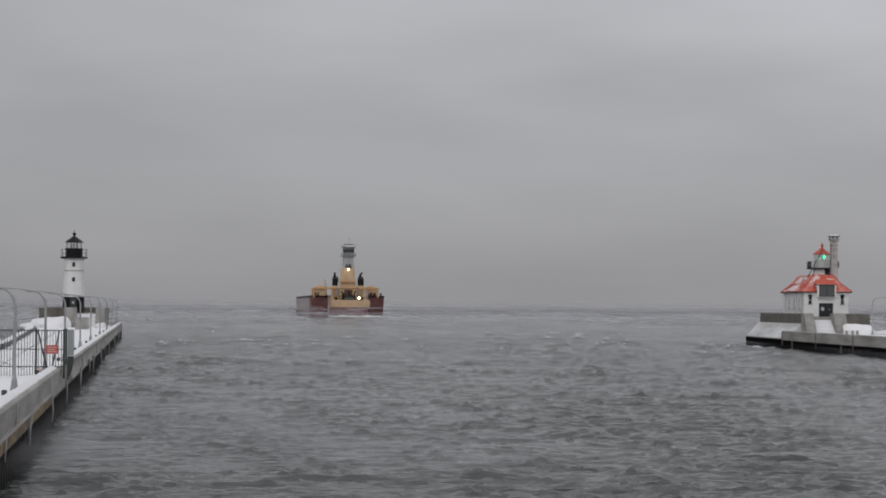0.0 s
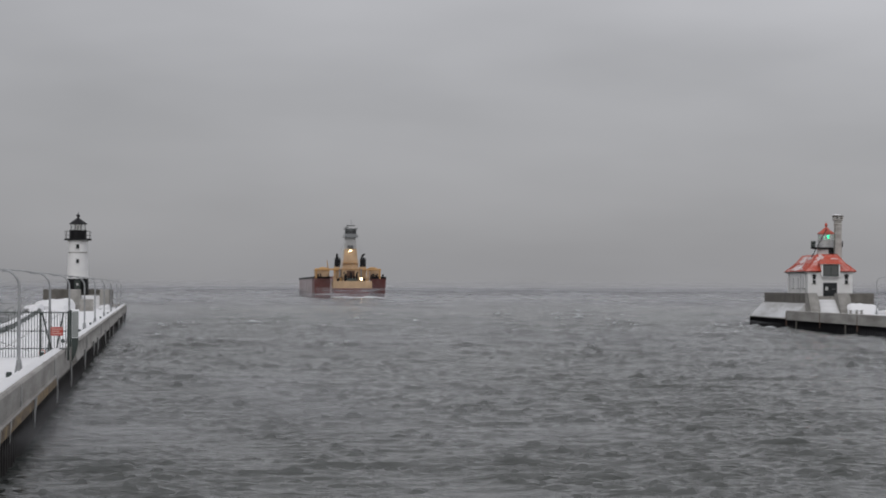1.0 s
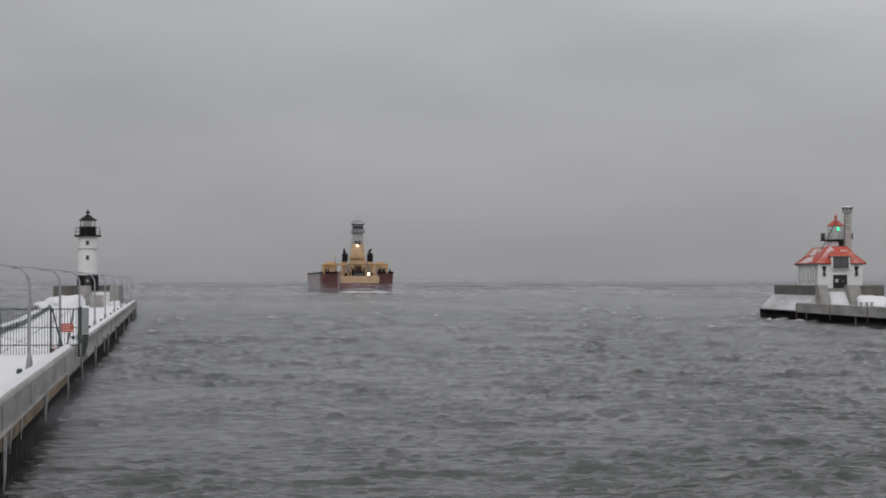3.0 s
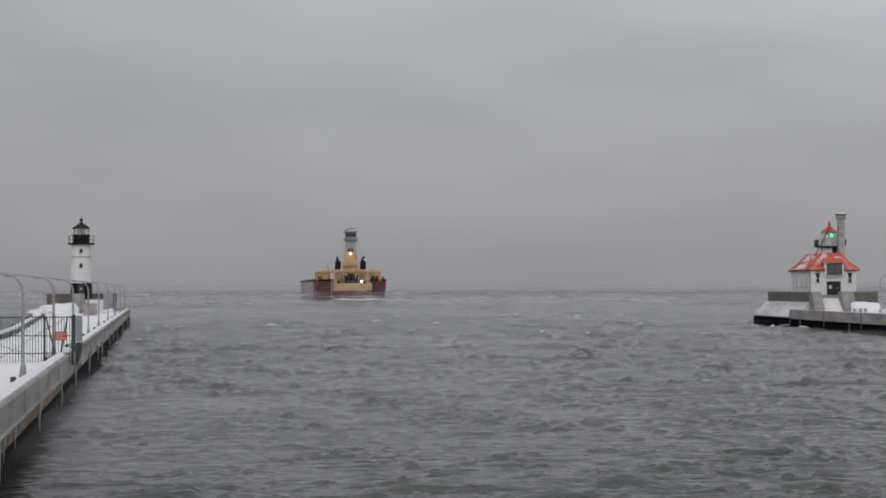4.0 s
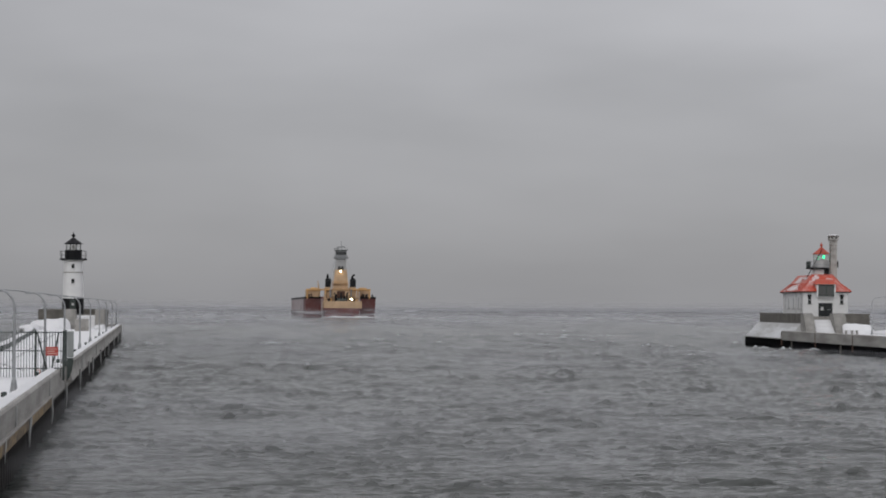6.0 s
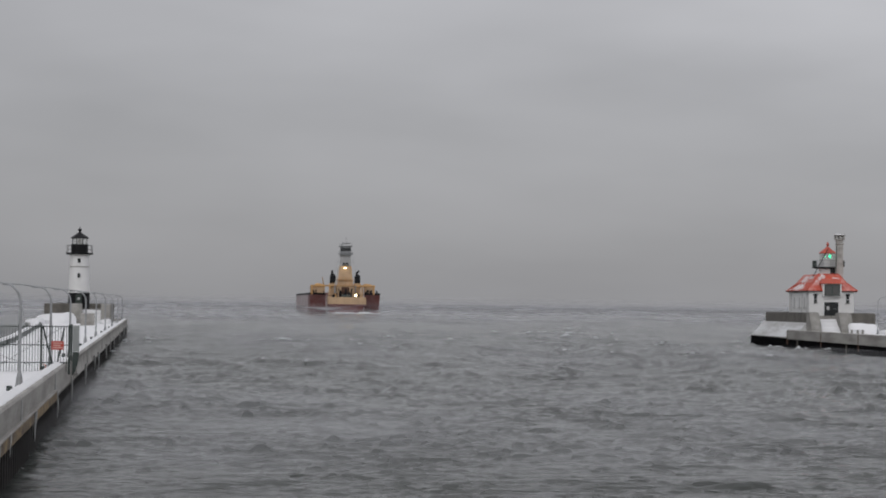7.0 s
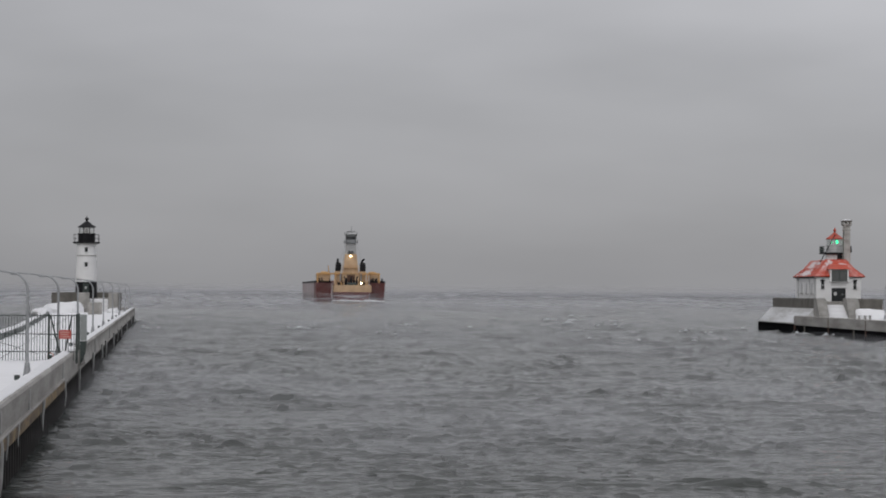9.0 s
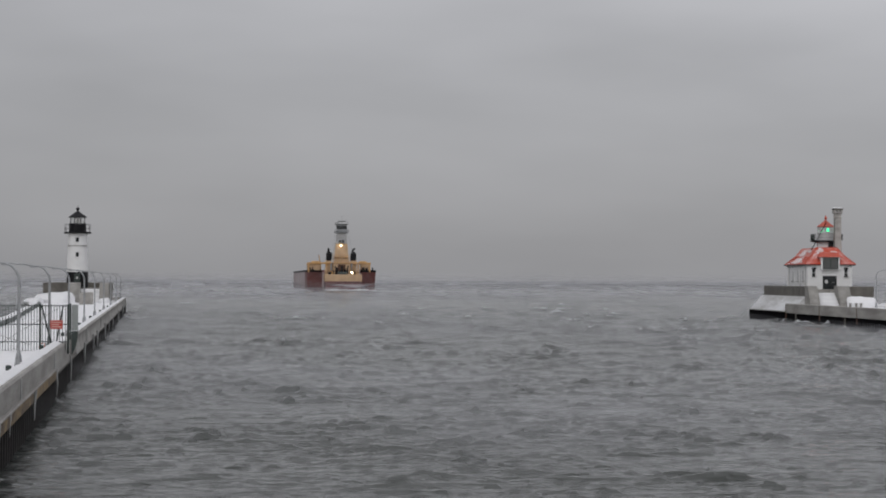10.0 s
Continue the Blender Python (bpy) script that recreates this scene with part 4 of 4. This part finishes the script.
# ---- gate fence across the north pier ----
def gate_fence():
    f = thing("picket_fence", pose(0, 109.3, 2.02), "dark steel picket fence with cross braces closing the pier", "fence")
    x0, x1 = -9.4, -3.64
    for x in (-9.35, -7.2, -4.95, -3.72):
        part("post", box(x - 0.05, x + 0.05, -0.05, 0.05, -0.1, 2.1, 0.01), M_DARKSTEEL, f)
    for z in (0.42, 1.2, 2.02):
        part("rail", box(x0, x1, 0.02, 0.06, z - 0.02, z + 0.02), M_DARKSTEEL, f)
    first = None
    k = 0
    x = x0 + 0.06
    while x < x1 - 0.05:
        if first is None:
            first = part("picket", box(-0.014, 0.014, -0.014, 0.014, 0.03, 2.1), M_DARKSTEEL, f)
            ob = first
        else:
            ob = new("picket", first.data)
            ob.parent = f
        ob.location = (x, -0.01, 0)
        x += 0.125
    for p, q in (((-4.88, 0.12, 2.0), (-4.4, 0.12, 0.05)), ((-3.95, 0.12, 2.0), (-4.3, 0.12, 0.05)), ((-7.1, 0.1, 0.1), (-4.1, 0.1, 1.95)), ((-9.3, 0.1, 1.5), (-5.4, 0.1, 0.3))):
        part("brace", bar(p, q, 0.05 if abs(q[0] - p[0]) < 1 else 0.014), M_DARKSTEEL, f, "diagonal steel brace")
    part("gate_post", box(-3.66, -3.58, -0.06, 0.06, 0.5, 2.14, 0.02), M_DARKSTEEL, f)
    # sheet wing over the water
    part("wing_plate", box(-3.57, -3.28, -0.03, 0.03, 0.92, 2.08, 0.01), M_WINGPALE, f, "pale grey steel wing over the water")
    prof = [(-3.57, 0.9), (-3.28, 0.9), (-3.3, 0.6), (-3.36, 0.3), (-3.46, 0.02), (-3.57, -0.14)]
    b = bmesh.new()
    lo = [b.verts.new((x, -0.03, z)) for x, z in prof]
    hi = [b.verts.new((x, 0.03, z)) for x, z in prof]
    n = len(prof)
    for k in range(n):
        b.faces.new((lo[k], lo[(k + 1) % n], hi[(k + 1) % n], hi[k]))
    b.faces.new(lo[::-1])
    b.faces.new(hi)
    part("wing_foot", b, M_DARKSTEEL, f, "dark green curved foot of the wing")
    for sx in (-4.5,):
        s = part("sign", box(sx, sx + 0.54, -0.1, -0.07, 1.0, 1.38, 0.008), M_SIGN, f, "red warning sign with unreadable pale lines")
        for i in range(3):
            part("text_bar", box(sx + 0.05, sx + 0.49 - 0.1 * (i % 2), -0.108, -0.1, 1.27 - 0.1 * i, 1.31 - 0.1 * i), M_SIGNBAR, s)


gate_fence()


# ---- the ship: a tug locked into the notched stern of a long ore barge ----
def ore_ship():
    s = thing("ship", Matrix.Identity(4), "ore carrier with red-brown hull and cream stern house, seen from astern", "ship")
    # barge hull: two stern wings beside the notch, then a long body and a bow
    def hull(x0, x1, y0, y1, z1):
        return poly(([(x0 * 0.96, y0 + 1.0, -2.0), (x1 * 0.96, y0 + 1.0, -2.0), (x1, y1, -2.0), (x0, y1, -2.0)], [(x0, y0, z1), (x1, y0, z1), (x1, y1, z1), (x0, y1, z1)]))
    part("barge_wing", hull(-16, -8.8, 16, 45, 8.4), M_HULL, s, "red-brown stern wing of the barge")
    part("barge_wing", hull(8.8, 16, 16, 45, 8.4), M_HULL, s)
    out_lo = [(-16, 45, -2), (16, 45, -2), (16, 262, -2), (8, 290, -2), (0, 300, -2), (-8, 290, -2), (-16, 262, -2)]
    part("barge_hull", poly((out_lo, [(x, y, 8.4) for x, y, z in out_lo])), M_HULL_ICE_MIST, s, "long hull coated with pale ice")
    part("hull_rail", box(-16.1, -15.8, 16, 262, 8.4, 9.3), M_BLACK, s, "dark bulwark along the deck")
    part("hull_rail", box(15.8, 16.1, 16, 262, 8.4, 9.3), M_BLACK, s)
    for x0, x1 in ((-16.0, -8.9), (8.9, 16.0)):
        part("bulwark", box(x0, x1, 16.0, 16.3, 8.4, 9.3), M_BLACK, s, "dark stern bulwark")
    # pale colour stands in for the haze between tug and wings
    part("fender", box(-8.8, -8.0, 14.5, 30, 0.5, 8.2, 0.2), M_HULL_ICE_MIST, s, "fender in the notch, its pale colour painting mist and spray")
    part("fender", box(8.0, 8.8, 14.5, 30, 0.5, 8.2, 0.2), M_HULL_ICE_MIST, s)
    for k in range(18):
        part("hatch_cover", box(-9, 9, 58 + 11 * k, 67 + 11 * k, 8.4, 9.5, 0.1), M_HULL, s)
    # barge deck houses
    for x0, x1, top in ((-15.4, -8.9, 12.0), (9.4, 13.6, 12.3)):
        h = part("deck_house", box(x0, x1, 24, 34, 8.4, top, 0.15), M_CREAM, s, "cream deck house on the barge")
        n = int((x1 - x0) / 1.5)
        for k in range(n):
            x = x0 + (k + 0.5) * (x1 - x0) / n
            part("window" if k % 3 else "door", box(x - 0.3, x + 0.3, 23.9, 24.1, (9.9 if k % 3 else 8.6), 10.7, 0.03), M_PANE if k % 3 else M_RUST, h)
        part("roof_edge", box(x0 - 0.25, x1 + 0.25, 23.7, 34.3, top, top + 0.22, 0.05), M_YELLOW, h, "yellow roof edge")
    rng = random.Random(8)
    for x0, x1 in ((-15.4, -9.0), (9.2, 15.2)):
        x = x0
        while x < x1 - 0.5:
            w, h = rng.uniform(0.6, 1.3), rng.uniform(0.7, 2.1)
            y = rng.uniform(17.2, 20.0)
            if rng.random() < 0.5:
                part("winch", tube([(x, y, 8.4 + h * 0.6), (x + w, y, 8.4 + h * 0.6)], h * 0.58, 10), M_BLACK, s, "black mooring winch")
            else:
                part("bitt", lathe([(w * 0.4, 0), (w * 0.32, h * 0.7), (w * 0.45, h * 0.8), (w * 0.3, h)], 9, (x + w / 2, y, 8.4)), M_BLACK, s, "black mooring bitt")
            x += w + rng.uniform(0.05, 0.5)
    # tug hull and stern bulwark
    lo = [(-6.6, 1.5, -2), (6.6, 1.5, -2), (7.4, 20, -2), (0, 44, -2), (-7.4, 20, -2)]
    hi = [(-8.1, 0, 4.0), (8.1, 0, 4.0), (8.1, 20, 4.0), (0, 46, 4.0), (-8.1, 20, 4.0)]
    part("tug_hull", poly((lo, hi)), M_HULL, s, "dark red-brown tug hull")
    part("rubbing_strake", box(-8.3, 8.3, -0.2, 0.3, 3.7, 4.15, 0.1), M_HULL, s)
    part("stern_bulwark", box(-8.2, 8.9, -0.1, 0.25, 3.9, 7.3, 0.15), M_CREAM, s, "cream stern bulwark of the tug")
    for sx in (-1, 1):
        part("side_bulwark", box(sx * 8.0 - 0.15, sx * 8.0 + 0.15, 0.3, 14, 4.15, 7.3, 0.1), M_CREAM, s)
    part("tug_deck", box(-7.9, 7.9, 0.4, 30, 4.02, 4.3), M_HULL, s)
    for x in (-6.4, -3.2, 0, 3.2, 6.4, 8.6):
        part("bulwark_stay", box(x - 0.12, x + 0.12, -0.22, -0.1, 4.2, 7.2), M_CREAM, s)
    # towing gear and dark machinery on the after deck
    for x, w, h in ((-2.5, 1.0, 10.6), (-1.2, 0.7, 9.4), (-0.1, 0.9, 11.2), (1.3, 1.1, 9.8), (2.4, 0.7, 10.9), (-5.6, 1.4, 8.6), (-4.1, 0.6, 9.2), (5.9, 0.9, 8.8)):
        part("deck_machine", lathe([(w * 0.62, 4.3), (w * 0.62, h - 1.4), (w * 0.45, h - 1.1), (w * 0.52, h - 0.5), (w * 0.2, h)], 9, (x, 6.1, 0)), M_BLACK, s, "dark deck machinery")
    part("winch_drum", tube([(-2.0, 4.2, 7.6), (2.2, 4.2, 7.6)], 0.9, 12), M_DARKSTEEL, s)
    # superstructure in tiers
    mh = part("main_house", box(-6.6, 6.6, 11, 26, 4.3, 9.0, 0.2), M_CREAM, s, "cream lower deck house")
    for x in (-5.4, -3.9, 3.7, 5.2):
        part("window", box(x - 0.4, x + 0.4, 10.9, 11.1, 7.5, 8.4, 0.03), M_PANE, mh)
    part("door", box(-0.6, 0.6, 10.9, 11.1, 5.0, 8.6, 0.03), M_RUST, mh, "dark steel door")
    uh = part("upper_house", box(-4.2, 3.9, 9.6, 22, 9.0, 12.4, 0.2), M_CREAM, s, "cream upper deck house")
    for x in (-3.2, 3.0):
        part("window", box(x - 0.4, x + 0.4, 9.5, 9.7, 10.4, 11.4, 0.03), M_PANE, uh)
    # solid dark panel on the wall, painting the shade of an opening
    part("recess", box(-1.9, 1.7, 9.45, 9.7, 9.0, 11.9, 0.03), M_RUST, uh, "dark panel painted as a shaded opening behind the machinery")
    part("roof_edge", box(-4.6, 4.3, 9.2, 22.3, 12.4, 12.62, 0.05), M_YELLOW, uh, "yellow deck edge")
    # white stair casing leaning against the tower
    part("stair_casing", poly(([(-5.0, 11.5, 12.4), (-3.4, 11.5, 12.4), (-3.4, 13, 12.4), (-5.0, 13, 12.4)], [(-3.2, 11.5, 22.2), (-2.5, 11.5, 22.2), (-2.5, 13, 22.2), (-3.2, 13, 22.2)])), M_SHIPWHITE, s, "white stair casing up the tower")
    part("tower_lower", poly(([(-3.7, 10.5, 12.4), (3.4, 10.5, 12.4), (3.4, 19, 12.4), (-3.7, 19, 12.4)], [(-2.75, 10.9, 21.5), (2.55, 10.9, 21.5), (2.55, 18, 21.5), (-2.75, 18, 21.5)])), M_CREAM, s, "cream tower below the pilothouse")
    part("tower_upper", poly(([(-2.65, 11.0, 21.5), (2.45, 11.0, 21.5), (2.45, 18, 21.5), (-2.65, 18, 21.5)], [(-2.2, 11.3, 26.5), (2.15, 11.3, 26.5), (2.15, 17.5, 26.5), (-2.2, 17.5, 26.5)])), M_SHIPPALE, s, "grey-white upper tower")
    part("bridge_deck", box(-3.1, 3.1, 10.2, 18.6, 26.5, 26.85, 0.08), M_SHIPGREY, s)
    w = part("pilothouse", box(-2.4, 2.4, 11.2, 17.2, 26.85, 30.2, 0.15), M_SHIPGREY, s, "grey pilothouse with dark windows")
    for k in range(5):
        part("window", box(-2.3 + 0.93 * k, -1.48 + 0.93 * k, 11.12, 11.24, 28.2, 29.7), M_PANE, w)
    part("pilothouse_roof", box(-2.8, 2.8, 10.8, 17.8, 30.2, 30.55, 0.1), M_DARKSTEEL, s, "dark pilothouse roof")
    for x in (-3.0, 3.0):
        part("wing_rail", box(x - 0.06, x + 0.06, 10.3, 18.5, 26.85, 27.95), M_GALV, s)
    for z in (27.4, 27.95):
        part("bridge_rail", box(-3.05, 3.05, 10.24, 10.3, z - 0.04, z + 0.04), M_GALV, s)
    for x, h, r in ((0.2, 34.6, 0.08), (-1.7, 32.5, 0.06), (1.9, 32.8, 0.06), (-2.9, 31.6, 0.09), (2.9, 31.9, 0.09)):
        part("mast", tube([(x, 14, 30.5), (x, 14, h)], r, 8, r_end=r * 0.5), M_DARKSTEEL, s)
    part("radar_bar", box(-1.8, 1.8, 13.8, 14.1, 31.7, 32.0, 0.05), M_DARKSTEEL, s)
    part("radar_bar", box(-2.7, -0.9, 13.0, 13.3, 31.0, 31.25, 0.05), M_DARKSTEEL, s)
    # tower details: windows, ladder, platform
    for x, z in ((-0.9, 22.7), (0.5, 22.7)):
        part("port", box(x - 0.35, x + 0.35, 10.35, 11.3, z - 0.35, z + 0.35), M_PANE, s)
    part("lamp_shelf", box(-1.6, 1.2, 9.9, 11.2, 21.8, 22.1, 0.05), M_BLACK, s)
    part("tower_platform", box(-4.0, 3.6, 9.6, 10.9, 15.1, 15.25), M_YELLOW, s, "yellow walkway round the tower")
    for x in (-3.9, -2.0, 0.0, 1.8, 3.5):
        part("walkway_post", box(x - 0.05, x + 0.05, 9.6, 9.7, 12.4, 16.2), M_YELLOW, s)
    part("walkway_rail", box(-4.0, 3.6, 9.58, 9.66, 16.1, 16.2), M_YELLOW, s)
    # stacks with raked tops
    for x in (-5.8, 5.4):
        k = part("funnel", poly(([(x - 1.3, 12, 9.0), (x + 1.3, 12, 9.0), (x + 1.3, 16, 9.0), (x - 1.3, 16, 9.0)], [(x - 1.3, 12.2, 16.8), (x + 1.35, 12.2, 16.8), (x + 1.2, 15.8, 17.5), (x - 1.1, 15.8, 17.5)])), M_BLACK, s, "black funnel with raked exhaust pipes")
        part("exhaust_pipe", tube([(x - 0.2, 14, 17.0), (x - 0.2, 14, 18.4), (x + 0.8 * (1 if x > 0 else -0.2), 13.6, 19.4)], 0.62, 10, r_end=0.4), M_BLACK, k)
        part("exhaust_pipe", tube([(x + 0.6, 14.5, 16.6), (x + 0.6, 14.5, 17.7)], 0.35, 10), M_BLACK, k)
        part("funnel_casing", box(x - 1.6, x + 1.6, 11.5, 16.5, 9.0, 13.6, 0.15), M_CREAM, k, "cream funnel casing")
    # yellow portal frames
    for x0, x1 in ((-15.8, -4.4), (4.4, 13.4)):
        part("portal_beam", box(x0, x1, 10.4, 11.2, 12.1, 12.85, 0.1), M_YELLOW, s, "yellow portal beam")
        for x in ((-15.2, -7.0, -4.8) if x0 < 0 else (5.0, 7.6, 12.9)):
            part("portal_leg", box(x - 0.32, x + 0.32, 10.4, 11.2, 4.3 if abs(x) < 8 else 8.4, 12.1, 0.08), M_YELLOW, s, "yellow portal leg")
    part("crane_jib", tube([(-9.5, 20, 11.8), (-10.2, 20, 16.5)], 0.3, 6, r_end=0.15), M_YELLOW, s)
    part("deck_box", box(-12.5, -10.0, 12, 14, 9.2, 11.5, 0.1), M_CREAM, s)
    # smaller gear: lifeboats, vents, ladders, stays
    for x in (-11.6, 10.6):
        part("lifeboat", lathe([(0.2, -2.2), (0.8, -1.5), (1.0, 0), (0.8, 1.5), (0.2, 2.2)], 12, (0, 0, 0)), M_YELLOW, s, "yellow lifeboat", True).matrix_basis = pose(x, 27, 12.7, 0, 90, 0)
    for x, h in ((-7.6, 9.6), (-6.9, 10.4), (6.6, 10.2), (7.3, 9.4), (-3.6, 11.0), (3.4, 10.6)):
        part("vent", tube([(x, 8.6, 4.3), (x, 8.6, h), (x, 8.2, h + 0.3)], 0.28, 8), M_CREAM, s)
    for x in (-4.9, 4.6):
        part("ladder", box(x - 0.3, x + 0.3, 9.3, 9.4, 9.0, 12.6), M_SHIPGREY, s)
    for p0, q0 in (((-2.6, 11.2, 26.4), (-5.6, 12, 17)), ((2.6, 11.2, 26.4), (5.2, 12, 17))):
        part("stay", tube([p0, q0], 0.04, 5), M_SHIPGREY, s)
    part("tow_post", box(-5.0, -4.3, 2.0, 2.6, 4.3, 8.6, 0.1), M_YELLOW, s)
    part("tow_post", box(6.0, 6.6, 2.0, 2.6, 4.3, 8.3, 0.1), M_YELLOW, s)
    # lit floodlights
    part("floodlight", lathe([(0.12, -0.32), (0.33, -0.13), (0.37, 0.1), (0.2, 0.34)], 12, (-0.3, 10.1, 20.6)), M_LAMP, s, "lit warm floodlight", True)
    part("floodlight", lathe([(0.18, -0.42), (0.44, -0.2), (0.47, 0.1), (0.3, 0.42)], 12, (4.4, 4.6, 8.2)), M_LAMP, s, "lit warm floodlight", True)
    part("lamp_stand", box(4.25, 4.55, 4.6, 4.9, 4.3, 8.0), M_BLACK, s)
    # churned water under the stern
    b = bmesh.new()
    bmesh.ops.create_grid(b, x_segments=40, y_segments=40, size=1.0)
    for v in b.verts:
        r = max(abs(v.co.x), abs(v.co.y))
        x, y = v.co.x * 12 + 3, v.co.y * 14 - 8
        n = noise.noise((x * 0.35, y * 0.25, 0.3)) + 0.6 * noise.noise((x * 1.1, y * 0.8, 5.3))
        v.co = Vector((x, y, 0.4 * n + 0.5 * (1 - r ** 3) - 0.3 + (0.4 if y > -4 else 0)))
    part("wash", b, M_FOAM, s, "white churned wash behind the stern", True)
    return s


ship = ore_ship()


def motions():
    rows = []
    for t, az, d in ((0.0, 4.70, 1058), (2.5, 4.61, 1070), (5.0, 4.565, 1083), (7.5, 4.49, 1095), (10.0, 4.45, 1108)):
        a = radians(az)
        rows.append((t, pose(d * math.sin(a), d * math.cos(a), 0, 0, 0, -1.9)))
    walk(ship, rows)
    walk(water_a, [(0.0, pose(0, 0, 0)), (10.0, pose(5, -26, 0))])
    for k, ob in enumerate(smoke):
        walk(ob, [(0.0, pose(-14, 0, 0)), (10.0, pose(14 + 3 * k, -3, 0))])
    walk(water_b, [(0.0, pose(0, 0, -0.02)), (10.0, pose(-7, -19, -0.02))])


motions()
